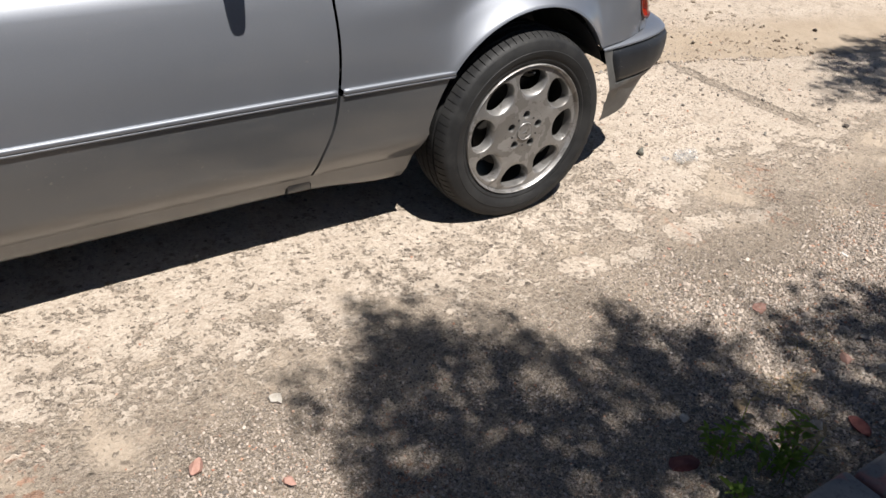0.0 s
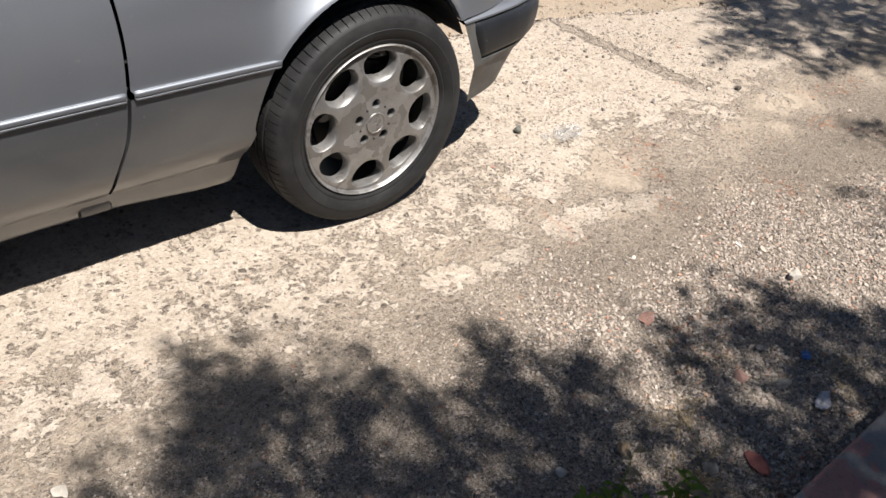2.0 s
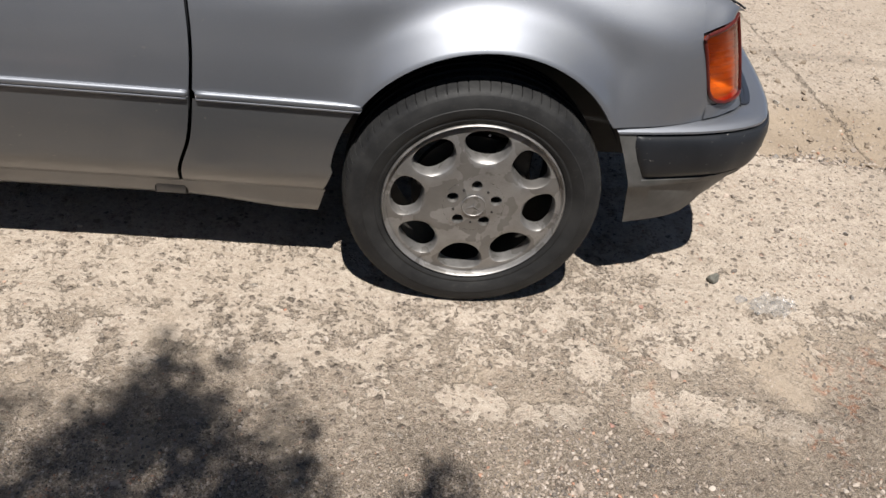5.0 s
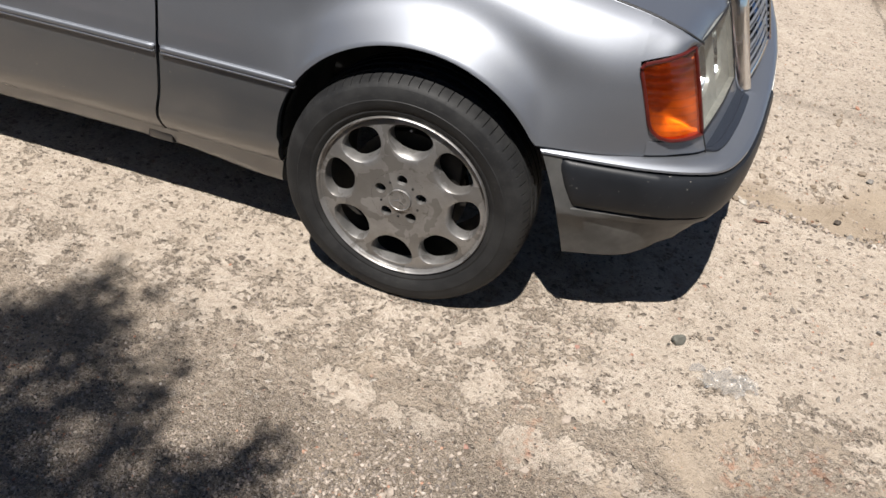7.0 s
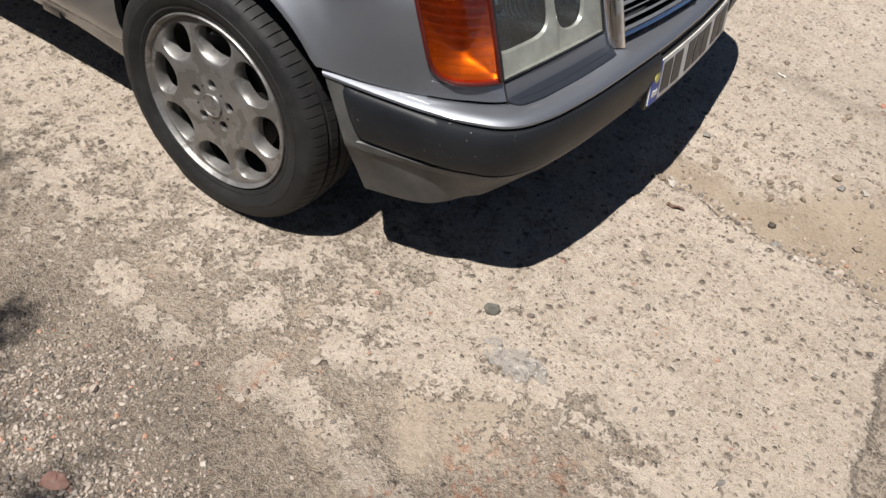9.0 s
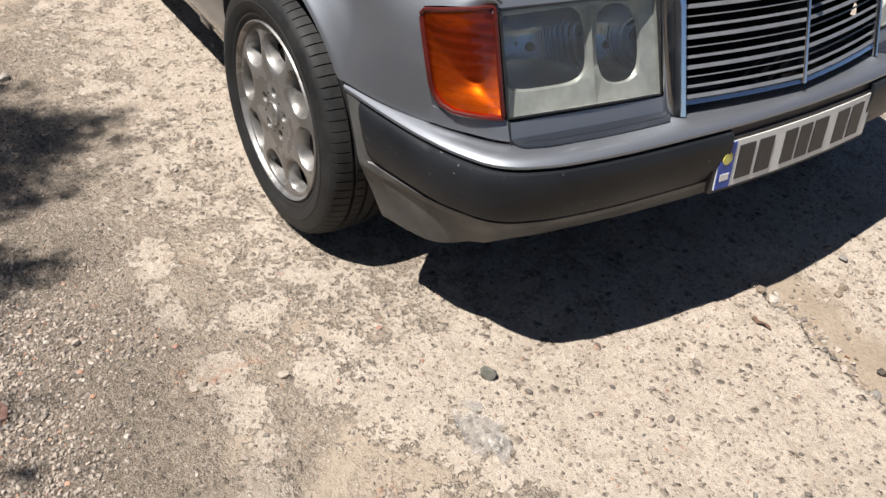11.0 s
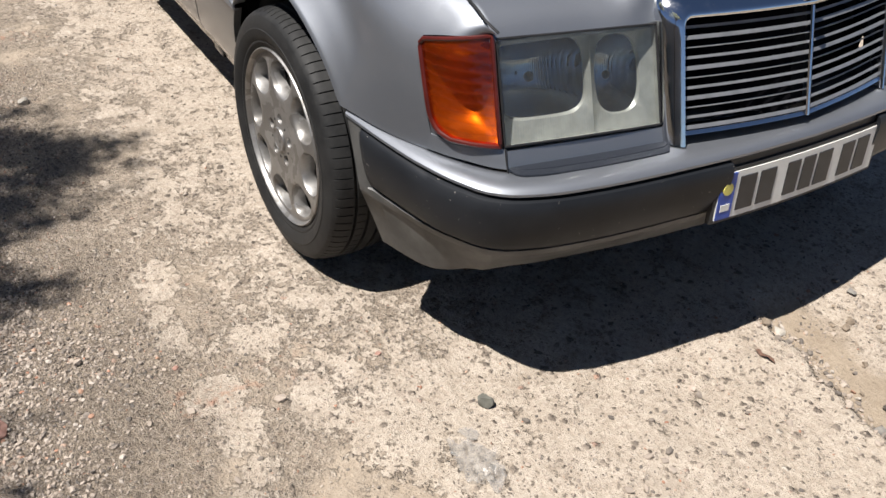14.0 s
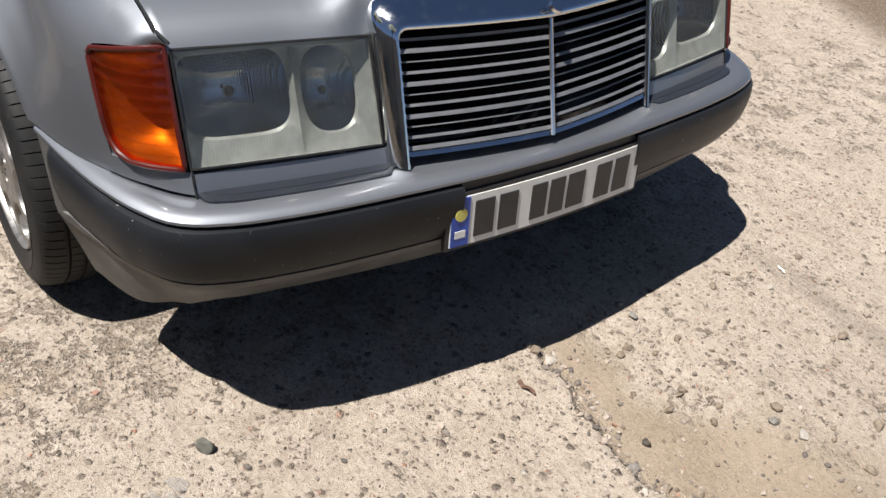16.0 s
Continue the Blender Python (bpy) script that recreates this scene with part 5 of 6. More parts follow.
KERB = kerb_material()
unseen_wall()
kerb = tagged(new("kerb"), "worn pinkish grey kerb stones with dark blotches beside the gravel", "kerb", kind="structure")
stone_mesh = None
for k in range(9):
    bm = box_bm(0, 0, 0, 0.716, 0.22, 0.20, 0.014, 3) if stone_mesh is None else None
    if bm:
        ob = part("kerb_stone", bm, KERB, kerb)
        stone_mesh = ob.data
    else:
        ob = new("kerb_stone", stone_mesh)
        ob.parent = kerb
    ob.matrix_basis = pose(-2.62 + 0.722 * k + 0.004 * (k % 3), -1.446 + 0.003 * (k % 2), -0.002 - 0.002 * (k % 2), 0, 0, 1.0)

# ---- loose stones and litter ----


def stone_material(name, a, b):
    m = Nodes(name)
    n, fine = m.noise(60, 5, 0.6), m.noise(400, 3, 0.6)
    return m.set(color=m.mix(m.span(n, 0.3, 0.7), a, b), rough=0.85, spec=0.3, normal=m.bump(fine, 0.0006, 0.5))


STONE_GREEN = stone_material("greenish_stone", (0.095, 0.094, 0.08), (0.145, 0.142, 0.122))
STONE_GREY = stone_material("grey_stone", (0.13, 0.12, 0.11), (0.22, 0.205, 0.185))
STONE_PALE = stone_material("pale_stone", (0.30, 0.27, 0.23), (0.42, 0.39, 0.345))
STONE_DARK = stone_material("dark_stone", (0.055, 0.045, 0.038), (0.10, 0.085, 0.07))
BRICK = stone_material("broken_brick", (0.24, 0.13, 0.10), (0.33, 0.20, 0.16))
DULL_RED = stone_material("dull_red_tile", (0.095, 0.03, 0.028), (0.15, 0.055, 0.048))


def stone(x, y, size, material, label, flat=0.6, category="stone", seed=0, angular=0.35, group=""):
    bm = bmesh.new()
    bmesh.ops.create_icosphere(bm, subdivisions=3, radius=1.0)
    r = np.random.default_rng(int(seed * 977 + 13))
    planes = [(Vector(r.normal(size=3)).normalized(), 0.36 + 0.36 * r.random()) for _ in range(12)]
    for v in bm.verts:
        p = v.co.copy()
        for n_, d in planes:
            over = p.dot(n_) - d
            if over > 0:
                p -= n_ * over * min(1.0, 0.66 + angular)
        p += 0.016 * Vector(r.normal(size=3)) * angular
        v.co = Vector((p.x, p.y * (0.6 + 0.3 * r.random() * 0 + 0.15), p.z * flat)) * size / 2
    low = min(v.co.z for v in bm.verts)
    ob = part("brick_fragment" if category == "brick" else "stone", bm, material, None, smooth=18)
    ob.matrix_basis = pose(x, y, ground_height(x, y) - low - size * 0.05, 0, 0, float(r.random() * 360))
    return tagged(ob, label, category, group)


for k, (x, y, size, material, label) in enumerate((
    (0.742, 0.155, 0.052, STONE_GREEN, "small greenish grey stone lying on the concrete"),
    (0.880, 0.968, 0.052, STONE_PALE, "flat pale stone at the edge of the dirt"),
    (-1.067, -0.445, 0.050, STONE_PALE, "pale angular stone on the gravel"),
    (1.185, 0.985, 0.036, STONE_DARK, "dark brown clod in the dust lane"),
    (1.793, -0.049, 0.040, STONE_DARK, "dark flat clod on the concrete"),
    (1.378, 0.060, 0.028, STONE_GREY, "small grey pebble on the concrete"),
    (3.43, 0.745, 0.050, STONE_DARK, "dark stone lying far off in the yard"),
    (0.867, 1.268, 0.036, STONE_GREY, "small grey stone near the front bumper"),
    (0.819, 1.262, 0.030, STONE_GREY, "small grey pebble near the front bumper"),
    (0.851, -0.888, 0.062, STONE_PALE, "grey stone on the loose gravel"),
    (1.272, 0.430, 0.024, STONE_GREY, "dark little pebble set on pale concrete"),
    (1.152, 0.115, 0.022, STONE_GREY, "small grey pebble on the concrete"),
    (1.301, 1.284, 0.040, STONE_GREY, "pale pebble in the dusty lane"),
    (0.98, 1.697, 0.026, STONE_PALE, "small pale pebble beside the car"),
    (1.983, 1.023, 0.034, STONE_DARK, "dark clod lying in the yard"),
    (2.818, 0.867, 0.040, STONE_DARK, "dark clod lying in the yard"),
    (0.06, -1.17, 0.060, STONE_PALE, "pale round stone among dry weeds"),
    (-0.22, -0.98, 0.034, STONE_PALE, "pale pebble in the tree's shade"),
    (0.44, -1.12, 0.050, STONE_GREY, "flat grey stone by the kerb"),
    (0.50, -1.01, 0.048, STONE_GREY, "flat grey stone on shaded gravel"),
)):
    stone(x, y, size, material, label, 0.55 if k in (1, 4, 18, 19) else 0.7, seed=k + 1)
stone(1.362, 1.307, 0.05, STONE_PALE, "pale crushed lump lying in the yard", 0.4, seed=61)
stone(1.22, 0.905, 0.040, STONE_GREY, "grey lump on the broken slab edge", 0.6, seed=62)
stone(0.335, -0.76, 0.075, BRICK, "flat orange brick shard on the gravel", 0.25, "brick", 63, 0.5)
stone(-1.307, -0.557, 0.058, BRICK, "small pink brick chip on the gravel", 0.5, "brick", 42, 0.5)
stone(-1.150, -0.688, 0.060, BRICK, "reddish brown brick sliver on the gravel", 0.4, "brick", 43, 0.5)
stone(0.369, -1.038, 0.070, BRICK, "long brown brick sliver in the shade", 0.3, "brick", 44, 0.5)
stone(0.16, -1.22, 0.075, DULL_RED, "dull red broken tile by the kerb", 0.35, "brick", 45, 0.5)
stone(-0.325, -1.081, 0.095, DULL_RED, "dark red broken tile beside the weeds", 0.25, "brick", 46, 0.5)
stone(0.335, -0.76, 0.030, BRICK, "orange brick chip on the gravel", 0.5, "brick", 47, 0.5)
stone(0.335, -0.394, 0.020, BRICK, "tiny red brick chip on the gravel", 0.5, "brick", 48, 0.5)
stone(0.505, 0.024, 0.022, BRICK, "tiny pink brick chip on the concrete", 0.4, "brick", 49, 0.5)


def litter_material(name, color, rough, trans=0.0):
    m = Nodes(name)
    n = m.noise(40, 4, 0.6)
    return m.set(color=m.mix(n, tuple(c * 0.75 for c in color), color), rough=rough, alpha=1.0 - trans, normal=m.bump(n, 0.002, 0.6))


def crumpled(name, x, y, sx, sy, lift, material, label, category, turn=0.0, seed=1, n=18, ragged=0.25):
    """A thin crumpled scrap with a ragged outline."""
    bm = bmesh.new()
    grid = {}
    for i in range(n):
        for j in range(n):
            u, v = 2 * i / (n - 1) - 1, 2 * j / (n - 1) - 1
            a = math.atan2(v, u)
            rim_r = 1 - ragged * (0.5 + 0.5 * noise.noise(Vector((2.2 * math.cos(a), 2.2 * math.sin(a), seed * 3.1))))
            q = max(abs(u), abs(v)) / max(math.hypot(u, v), 1e-6)
            px, py = u * q * rim_r * sx / 2, v * q * rim_r * sy / 2
            fold = noise.noise(Vector((px * 55, py * 30, seed * 7.7))) + 0.5 * noise.noise(Vector((px * 120, py * 90, seed)))
            grid[i, j] = bm.verts.new((px, py, max(0.0015, lift * (0.45 + 0.8 * fold))))
    for i in range(n - 1):
        for j in range(n - 1):
            bm.faces.new((grid[i, j], grid[i + 1, j], grid[i + 1, j + 1], grid[i, j + 1]))
    ob = part(name, bm, material, None, smooth=60)
    mod = ob.modifiers.new("thickness", "SOLIDIFY")
    mod.thickness = 0.0006
    ob.matrix_basis = pose(x, y, ground_height(x, y) + 0.003, 0, 0, turn)
    return tagged(ob, label, category)


FILM = litter_material("clear_plastic_film", (0.47, 0.455, 0.43), 0.22, 0.8)
crumpled("plastic_film", 0.880, 0.048, 0.20, 0.12, 0.030, FILM, "crumpled clear plastic film trodden into the concrete", "litter", 8, 3, 26, 0.6)
crumpled("plastic_film", 0.805, 0.080, 0.06, 0.04, 0.006, FILM, "small scrap of clear plastic film", "litter", 50, 5, 14, 0.5)
crumpled("blue_scrap", 0.577, -1.093, 0.045, 0.03, 0.010, litter_material("blue_plastic", (0.03, 0.10, 0.30), 0.4), "crumpled blue plastic scrap on the gravel", "litter", 30, 2)
crumpled("white_wrapper", 0.46, -1.21, 0.085, 0.04, 0.022, litter_material("white_film", (0.36, 0.36, 0.38), 0.35), "crumpled whitish wrapper by the kerb", "litter", 20, 9)
crumpled("paper_scrap", 0.856, -0.694, 0.030, 0.010, 0.004, litter_material("white_paper", (0.62, 0.60, 0.56), 0.7), "small white paper sliver on the gravel", "litter", 70, 4, 8)
crumpled("dry_leaf", 0.940, 0.842, 0.075, 0.022, 0.010, litter_material("red_leaf", (0.14, 0.075, 0.05), 0.7), "curled reddish dry leaf at the slab's edge", "leaf", 12, 6, 14, 0.7)
crumpled("paper_scrap", 0.942, 1.80, 0.045, 0.012, 0.004, litter_material("pale_paper", (0.66, 0.63, 0.58), 0.7), "pale paper sliver lying in the rut", "litter", 160, 14, 8)
crumpled("dry_leaf", -0.06, -1.02, 0.06, 0.04, 0.016, litter_material("brown_leaf", (0.24, 0.17, 0.10), 0.7), "curled brown dry leaf among the weeds", "leaf", 40, 11, 12, 0.5)


# ---- weeds ----
def leaf_material(name, a, b):
    m = Nodes(name)
    col = m.mix(m.random(True), a, b)
    n = m.noise(90, 3, 0.6)
    return m.set(color=m.mix(m.span(n, 0.4, 0.8, 0.0, 0.5), col, tuple(c * 0.5 for c in a)), rough=0.55, spec=0.35)


def thin_leaf_material(name, a, b, through_color):
    """Leaves that let some light through."""
    mat = leaf_material(name, a, b)
    t = mat.node_tree
    glow, both = t.nodes.new("ShaderNodeBsdfTranslucent"), t.nodes.new("ShaderNodeMixShader")
    glow.inputs[0].default_value = (*through_color, 1)
    both.inputs[0].default_value = 0.7
    t.links.new(t.nodes["Principled BSDF"].outputs[0], both.inputs[1])
    t.links.new(glow.outputs[0], both.inputs[2])
    t.links.new(both.outputs[0], t.nodes["Material Output"].inputs["Surface"])
    return mat


WEED = thin_leaf_material("weed_leaf", (0.06, 0.12, 0.025), (0.13, 0.19, 0.04), (0.28, 0.42, 0.08))
WEED_DRY = leaf_material("dry_weed", (0.20, 0.14, 0.07), (0.30, 0.22, 0.11))


def leaf_blade(bm, base, way, length, width, droop, normal):
    side = way.cross(normal).normalized()
    rows = []
    for s, w in ((0, 0.12), (0.2, 0.7), (0.45, 1.0), (0.75, 0.62), (1.0, 0.03)):
        c = base + way * (length * s) - Vector((0, 0, droop * s * s * length))
        rows.append((bm.verts.new(c - side * width / 2 * w), bm.verts.new(c - normal * 0.12 * width * w), bm.verts.new(c + side * width / 2 * w)))
    for p, q in zip(rows, rows[1:]):
        bm.faces.new((p[0], p[1], q[1], q[0]))
        bm.faces.new((p[1], p[2], q[2], q[1]))


def weed(x, y, height, stems, seed, label):
    r = np.random.default_rng(seed)
    root = tagged(new("weed"), label, "plant")
    root.location = (x, y, ground_height(x, y))
    for k in range(stems):
        lean = Vector((r.normal() * 0.2, r.normal() * 0.2, 1)).normalized()
        foot = Vector((r.normal() * 0.018, r.normal() * 0.018, -0.004))
        h = height * (0.55 + 0.45 * r.random())
        pts = [foot + lean * h * s + Vector((0, 0, -0.15 * h * s * s)) for s in np.linspace(0, 1, 6)]
        part("stem", tube_bm(pts, [0.0022, 0.002, 0.0018, 0.0015, 0.0012, 0.0008], 6), WEED_DRY if k % 3 == 2 else WEED, root)
        bm = bmesh.new()
        for s in np.linspace(0.2, 1.0, 7):
            for side in (0, 1):
                a = r.random() * 2 * math.pi
                way = Vector((math.cos(a), math.sin(a), 0.6 + 0.5 * r.random())).normalized()
                base = foot + lean * h * s + Vector((0, 0, -0.15 * h * s * s))
                nrm = way.cross(Vector((-math.sin(a), math.cos(a), 0))).normalized()
                leaf_blade(bm, base, way, 0.028 + 0.032 * r.random() * (1.2 - 0.5 * s), 0.008 + 0.007 * r.random(), 0.4, -nrm)
        part("foliage", bm, WEED_DRY if k % 4 == 3 else WEED, root, smooth=60)


weed(-0.235, -1.11, 0.22, 6, 3, "green leafy weed growing from shaded gravel")
weed(-0.165, -1.22, 0.24, 8, 5, "bushy green weed with yellowing stems")
weed(-0.30, -1.25, 0.10, 3, 8, "low green weed in shaded gravel")


def dry_grass(x, y, n, seed, label):
    r = np.random.default_rng(seed)
    bm = bmesh.new()
    for k in range(n):
        a, l = r.random() * 2 * math.pi, 0.05 + 0.09 * r.random()
        foot = Vector((r.normal() * 0.035, r.normal() * 0.025, 0.0))
        way = Vector((math.cos(a), math.sin(a), 0.15 + 0.8 * r.random())).normalized()
        side = Vector((-way.y, way.x, 0)).normalized() * 0.0011
        pts = [foot + way * l * s - Vector((0, 0, 0.6 * l * s * s)) for s in (0, 0.35, 0.7, 1.0)]
        q = [(bm.verts.new(p - side * (1.1 - s)), bm.verts.new(p + side * (1.1 - s))) for p, s in zip(pts, (0, 0.35, 0.7, 1.0))]
        for u, v in zip(q, q[1:]):
            bm.faces.new((u[0], u[1], v[1], v[0]))
    ob = part("dry_grass", bm, WEED_DRY, None)
    ob.location = (x, y, ground_height(x, y) + 0.002)
    return tagged(ob, label, "grass", kind="stuff")


dry_grass(0.03, -1.17, 60, 2, "tuft of dry straw by the kerb")
dry_grass(0.12, -1.03, 40, 4, "tuft of dry straw on gravel")
dry_grass(0.62, -1.18, 50, 6, "dry straw along the kerb")
dry_grass(0.33, -0.93, 26, 9, "scattered dry straw on gravel")


# ---- loose gravel ----
def pebble_material():
    m = Nodes("loose_pebbles")
    col = m.ramp(m.random(True), [(0.0, (0.085, 0.077, 0.072)), (0.2, (0.185, 0.160, 0.140)), (0.45, (0.29, 0.244, 0.205)), (0.7, (0.365, 0.309, 0.260)), (0.88, (0.395, 0.340, 0.290)), (0.95, (0.45, 0.402, 0.355)), (0.975, (0.40, 0.25, 0.175)), (1.0, (0.32, 0.155, 0.105))])
    n = m.noise(500, 3, 0.6)
    return m.set(color=m.mix(m.span(n, 0.3, 0.7, 0.0, 0.25), col, (0.202, 0.164, 0.122)), rough=0.88, spec=0.25, normal=m.bump(n, 0.0006, 0.5))


PEBBLE = pebble_material()


def pebbles(name, count, area, sizes, keep, label, seed, material=PEBBLE):
    """Many small angular stones in one mesh."""
    r = np.random.default_rng(seed)
    bm = bmesh.new()
    bmesh.ops.create_icosphere(bm, subdivisions=1, radius=1.0)
    unit = np.array([v.co[:] for v in bm.verts])
    tri = np.array([[v.index for v in f.verts] for f in bm.faces])
    bm.free()
    x0, x1, y0, y1 = area
    verts, tris, done = [], [], 0
    while done < count:
        x, y = x0 + (x1 - x0) * r.random(), y0 + (y1 - y0) * r.random()
        if r.random() > keep(x, y):
            continue
        s = sizes[0] * (sizes[1] / sizes[0]) ** (r.random() ** 1.8)
        s *= 0.72 + 0.28 * float(smoothstep(x, -0.3, 0.3))
        q = Euler((r.normal() * 0.4, r.normal() * 0.4, r.random() * 6.28)).to_matrix()
        p = unit * (1 + 0.22 * r.normal(size=(len(unit), 1))) * np.array([1.0, 0.55 + 0.4 * r.random(), 0.45 + 0.3 * r.random()]) * s / 2
        p = p @ np.array(q).T
        p += (x, y, ground_height(x, y) + s * 0.14)
        verts.append(p)
        tris.append(tri + 12 * done if len(unit) == 12 else tri + len(unit) * done)
        done += 1
    ob = link_mesh(name, np.concatenate(verts), [tuple(map(int, t)) for t in np.concatenate(tris)], material, smooth=0)
    return tagged(ob, label, "gravel", kind="stuff")


def gravelly(x, y):
    n = noise.noise(Vector((x * 2.2, y * 2.2, 5.0)))
    edge = -0.34 + 0.36 * n - 0.12 * min(max((x + 0.2) / 1.1, 0), 1)
    bare = max(math.exp(-2.0 * (((x - a) / w) ** 2 + ((y - b) / h) ** 2) ** 2) for a, b, w, h in ISLANDS)
    return float(smoothstep(-y, -edge, -edge + 0.42)) * (1 - 0.9 * bare)


def patchy(x, y):
    if (x > -3 and x < 0.8 and 0.02 < y < 1.7) and not (x > 0.3):
        return 0.05
    n = noise.noise(Vector((x * 3.1, y * 3.1, 9.0))) + 0.6 * noise.noise(Vector((x * 9, y * 9, 2.0)))
    return min(1.0, max(0.06, 0.35 + 0.9 * n))


pebbles("gravel", 84000, (-1.6, 1.7, -1.36, 0.05), (0.0042, 0.0140), gravelly, "loose grey gravel along the kerb", 21)
pebbles("grit", 26000, (-1.6, 2.6, -0.8, 2.4), (0.003, 0.010), patchy, "fine stone grit scattered over concrete", 22)
pebbles("coarse_pebbles", 700, (-1.6, 2.8, -1.3, 2.6), (0.012, 0.026), lambda x, y: 0.15 + 0.85 * gravelly(x, y), "scattered larger pebbles on the yard", 23)
pebbles("lane_rubble", 1700, (0.8, 2.2, 0.1, 1.45), (0.004, 0.022), lambda x, y: 1.0 if -0.24 < lane_side(x, y) < -0.15 and x > 0.8 else 0.06, "crumbled concrete along the broken slab edge", 24)

pebbles("dust_clods", 260, (0.85, 2.6, 0.3, 2.2), (0.012, 0.034), lambda x, y: 1.0 if -0.22 < lane_side(x, y) < 0.1 else 0.35 if 0.1 <= lane_side(x, y) < 0.8 else 0.0, "brown clods lying in the dust lane", 25, stone_material("brown_clod", (0.15, 0.118, 0.088), (0.26, 0.21, 0.16)))


# ---- trees that shade the yard ----
def bark_material():
    m = Nodes("bark")
    n = m.noise(14, 6, 0.7, m.scaled(1, 1, 0.25))
    return m.set(color=m.mix(m.span(n, 0.3, 0.7), (0.05, 0.035, 0.025), (0.16, 0.125, 0.095)), rough=0.9, normal=m.bump(n, 0.02, 0.8))


BARK = bark_material()

FOLIAGE = thin_leaf_material("tree_leaf", (0.05, 0.085, 0.03), (0.09, 0.13, 0.045), (0.60, 0.62, 0.46))
DRIFT = Vector((-SUN.x / SUN.z, -SUN.y / SUN.z, 0))


def crown_mesh(name, parent, sprays, seed):
    """Sprays of narrow leaves on twigs: each spray is (place, direction, length, leaves)."""
    r = np.random.default_rng(seed)
    verts, faces = [], []
    for place, way, length, leaves in sprays:
        for k in range(leaves):
            s = (k + r.random()) / leaves
            c = place + way * (length * s) + Vector(r.normal(size=3)) * 0.018
            d = (way * 0.7 + Vector(r.normal(size=3)) * 0.55).normalized()
            side = d.cross(Vector(r.normal(size=3))).normalized()
            l, w = 0.035 + 0.035 * r.random(), 0.007 + 0.007 * r.random()
            o = len(verts)
            verts += [tuple(c), tuple(c + d * l * 0.45 + side * w), tuple(c + d * l), tuple(c + d * l * 0.45 - side * w)]
            faces.append((o, o + 1, o + 2, o + 3))
    ob = link_mesh(name, verts, faces, FOLIAGE, parent, smooth=0)
    ob["kind"] = "stuff"
    return ob


def tree(x, y, label, shade, seed, count, inward, heights=(3.5, 4.7)):
    """A tree whose low crown spreads over the kerb; shade(x, y) tells where its crown's shadow falls."""
    r = np.random.default_rng(seed)
    root = tagged(new("tree"), label, "tree")
    root.location = (x, y, 0.07)
    at = Vector((x, y, 0.07))
    trunk = [Vector((0, 0, -0.1)), Vector((0.02, 0.02, 0.5)), Vector((-0.02, 0.07, 1.1)), Vector((0.03, 0.15, 1.7)), Vector((0.0, 0.25, 2.3)), Vector((0.05, 0.3, 3.6)), Vector((0.0, 0.3, 5.0))]
    part("trunk", tube_bm(trunk, [0.15, 0.11, 0.10, 0.09, 0.075, 0.05, 0.02], 12), BARK, root, smooth=60)
    sprays, tips = [], []
    tries = 0
    while len(sprays) < count and tries < count * 60:
        tries += 1
        gx, gy = shade["x"][0] + (shade["x"][1] - shade["x"][0]) * r.random(), shade["y"][0] + (shade["y"][1] - shade["y"][0]) * r.random()
        f = shade["at"](gx, gy)
        if r.random() > f:
            continue
        h = heights[0] + (heights[1] - heights[0]) * r.random()
        place = Vector((gx, gy, 0)) - DRIFT * h + Vector((0, 0, h)) - at
        a = inward + r.normal() * 0.75
        way = Vector((math.cos(a), math.sin(a), r.normal() * 0.15)).normalized()
        sprays.append((place - way * 0.07, way, 0.11 + 0.09 * r.random(), 15))
        tips.append(place)
    # upper crown behind the low boughs
    for k in range(count // 7):
        a, rad = r.random() * 6.28, 0.8 * math.sqrt(r.random())
        place = Vector((rad * math.cos(a), -1.1 + rad * math.sin(a), 4.2 + 1.5 * r.random() * (1.2 - rad / 1.3)))
        way = Vector((math.cos(a), math.sin(a), r.normal() * 0.3)).normalized()
        sprays.append((place, way, 0.25, 22))
    crown_mesh("crown", root, sprays, seed + 1)
    for k in range(26):
        end = tips[int(r.random() * len(tips))]
        start = trunk[4] + Vector((0, 0, 0.5 * r.random()))
        mid = (start + end) / 2 + Vector((0, 0, 0.25))
        pts = [start * (1 - s) ** 2 + mid * 2 * s * (1 - s) + end * s * s for s in np.linspace(0, 1, 9)]
        part("limb", tube_bm(pts, list(np.linspace(0.03, 0.004, 9)), 6), BARK, root, smooth=60)


FINGERS = [(-1.00, -0.480, 0.08, 0.026), (-0.90, -0.51, 0.06, 0.03), (-0.72, -0.29, 0.03, 0.04), (-0.61, -0.255, 0.025, 0.05), (-0.35, -0.33, 0.03, 0.05), (-0.385, -0.18, 0.014, 0.05), (-0.43, -0.37, 0.03, 0.03),
           (-0.02, -0.45, 0.022, 0.07), (0.06, -0.57, 0.025, 0.05), (-0.85, -0.45, 0.06, 0.02), (0.49, -0.80, 0.03, 0.05), (0.71, -0.79, 0.04, 0.05), (0.33, -0.79, 0.03, 0.03)]
SUN_SPOTS = [(-0.41, -0.655, 0.035, 0.030), (-0.29, -0.575, 0.055, 0.045), (-0.25, -0.72, 0.045, 0.025), (-0.18, -0.62, 0.05, 0.05), (0.16, -0.93, 0.09, 0.05), (0.02, -0.70, 0.05, 0.06), (0.02, -1.12, 0.08, 0.06), (-0.83, -0.44, 0.04, 0.025), (-0.52, -0.41, 0.04, 0.03)]


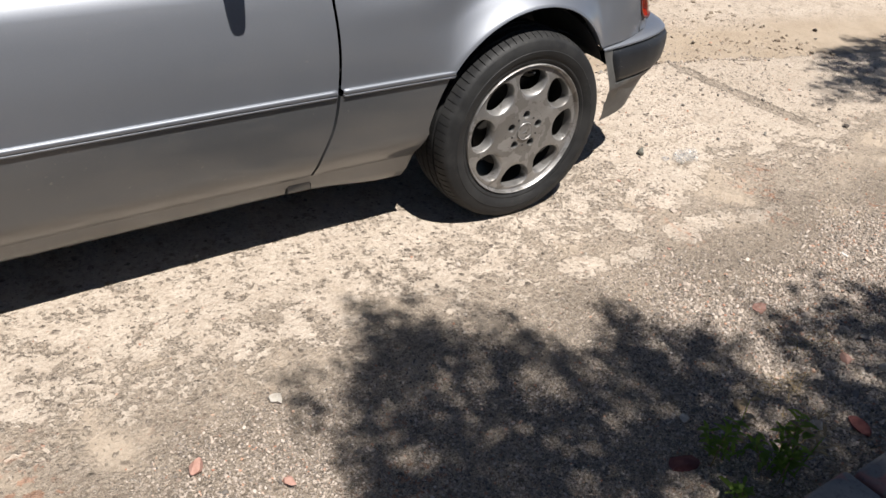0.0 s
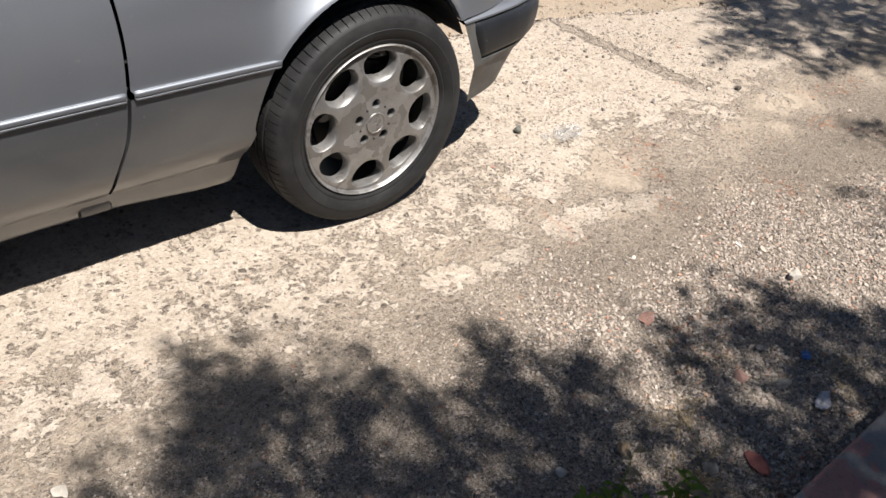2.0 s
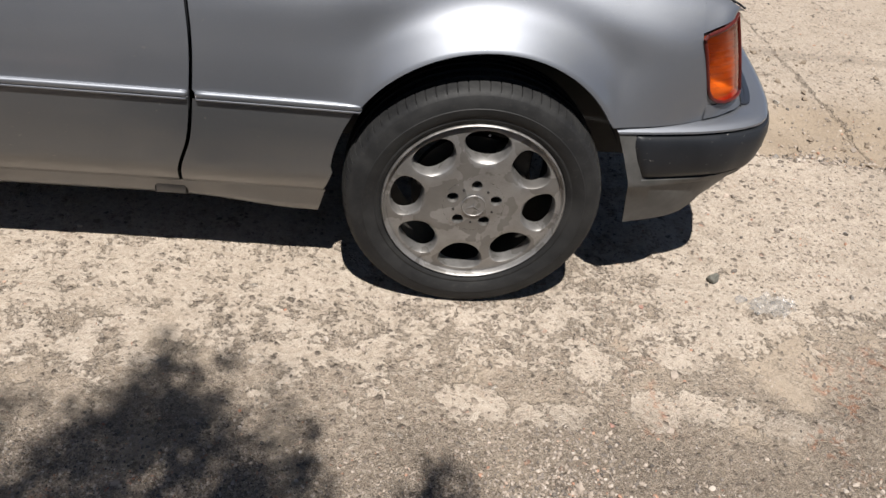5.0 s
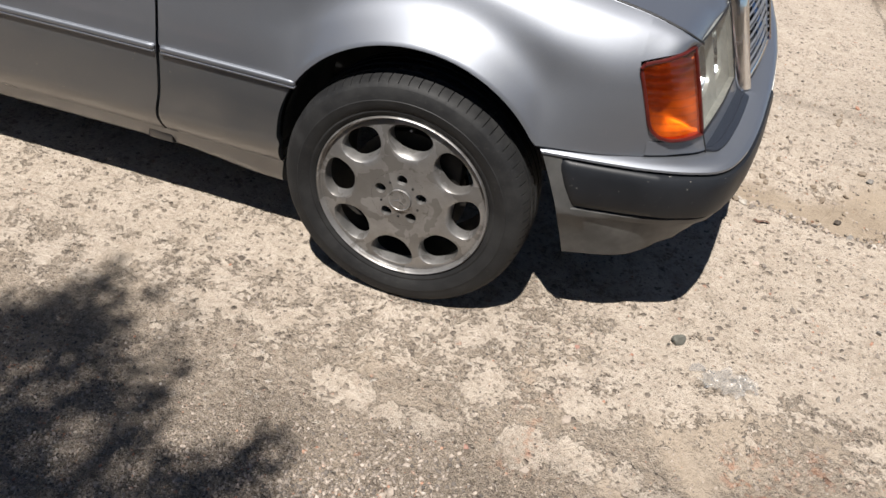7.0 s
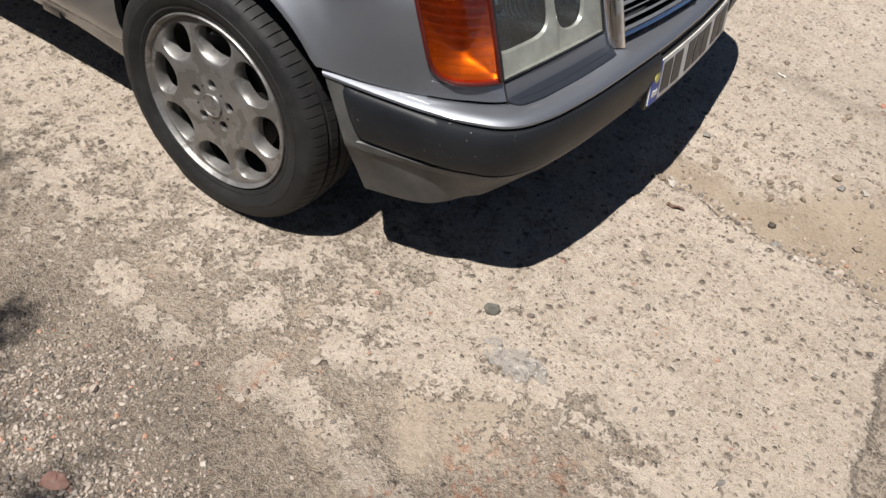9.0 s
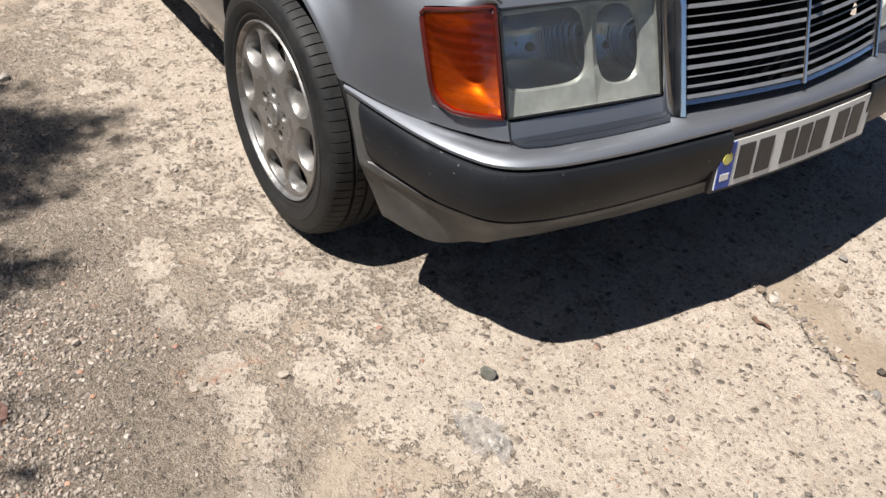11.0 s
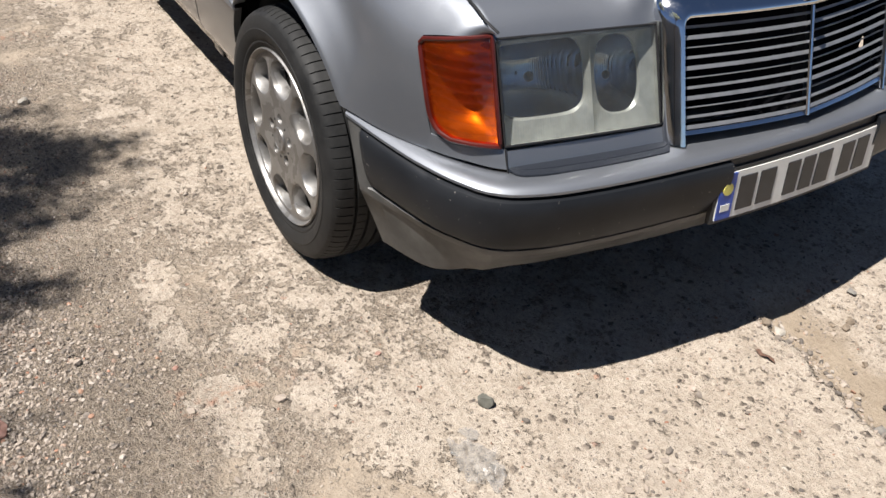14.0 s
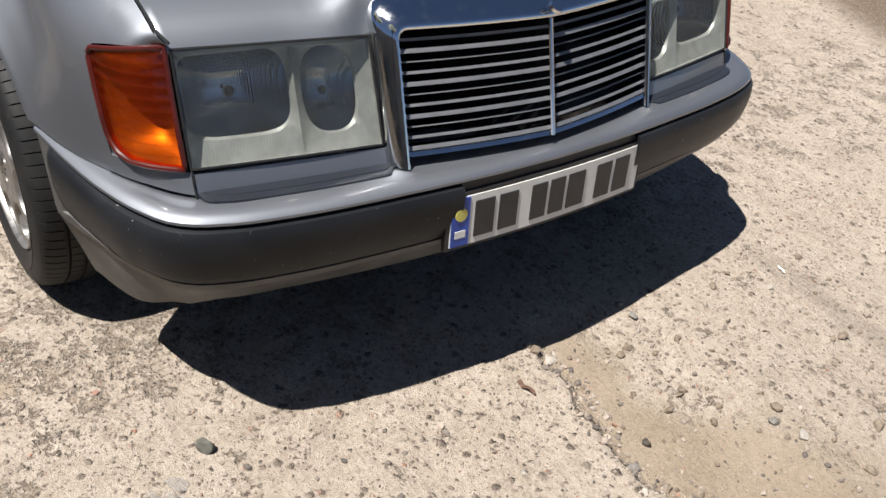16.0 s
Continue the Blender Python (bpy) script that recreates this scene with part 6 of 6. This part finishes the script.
def shade_near(x, y):
    edge = float(np.interp(x, [-1.15, -1.05, -0.95, -0.88, -0.80, -0.72, -0.62, -0.54, -0.46, -0.38, -0.30, -0.24, -0.15, -0.05, 0.05, 0.12, 0.20, 0.35, 0.50, 0.62, 0.72, 0.85, 1.0],
                           [-1.2, -0.78, -0.64, -0.56, -0.42, -0.37, -0.33, -0.39, -0.44, -0.41, -0.50, -0.63, -0.62, -0.54, -0.64, -0.78, -0.86, -0.86, -0.86, -0.89, -0.86, -1.02, -1.3])) + 0.06 * noise.noise(Vector((x * 9.0, 0.3, 4.0)))
    gap = sum(0.97 * math.exp(-(((x - a) / (w + 0.025)) ** 2 + ((y - b) / (h + 0.025)) ** 2)) for a, b, w, h in SUN_SPOTS) + 0.2 * float(smoothstep(x, 0.0, 0.2))
    tip = max(math.exp(-(((x - a) / w) ** 2 + ((y - b) / h) ** 2)) for a, b, w, h in FINGERS)
    return max(0.0, float(smoothstep(edge - y, 0.0, 0.03)) - gap, 0.75 * tip - 0.15)

FAR_TIPS = [(1.46, -0.77, 0.09, 0.05), (1.55, -0.65, 0.06, 0.03), (1.40, -0.90, 0.07, 0.05), (1.62, -0.86, 0.10, 0.07), (2.0, -0.52, 0.14, 0.06), (2.3, -0.1, 0.2, 0.07), (2.45, 0.45, 0.2, 0.06)]


def shade_far(x, y):
    n = noise.noise(Vector((x * 1.6, y * 5.0, 3.3)))
    left = 2.15 + 0.55 * n + 0.25 * abs(y)
    tip = max(math.exp(-(((x - a) / w) ** 2 + ((y - b) / h) ** 2)) for a, b, w, h in FAR_TIPS)
    return max(float(smoothstep(x, left, left + 0.5)) * float(smoothstep(y, -0.65, -0.45)) * float(smoothstep(y, 0.75, 0.5)), 0.7 * tip - 0.12)


tree(-0.25, -3.3, "leafy tree whose low boughs shade the gravel", dict(x=(-1.25, 1.1), y=(-1.95, -0.11), at=shade_near), 11, 1950, math.pi / 2)
tree(3.6, -2.7, "second leafy tree shading the yard's end", dict(x=(1.3, 4.6), y=(-1.0, 0.8), at=shade_far), 31, 1400, math.pi)
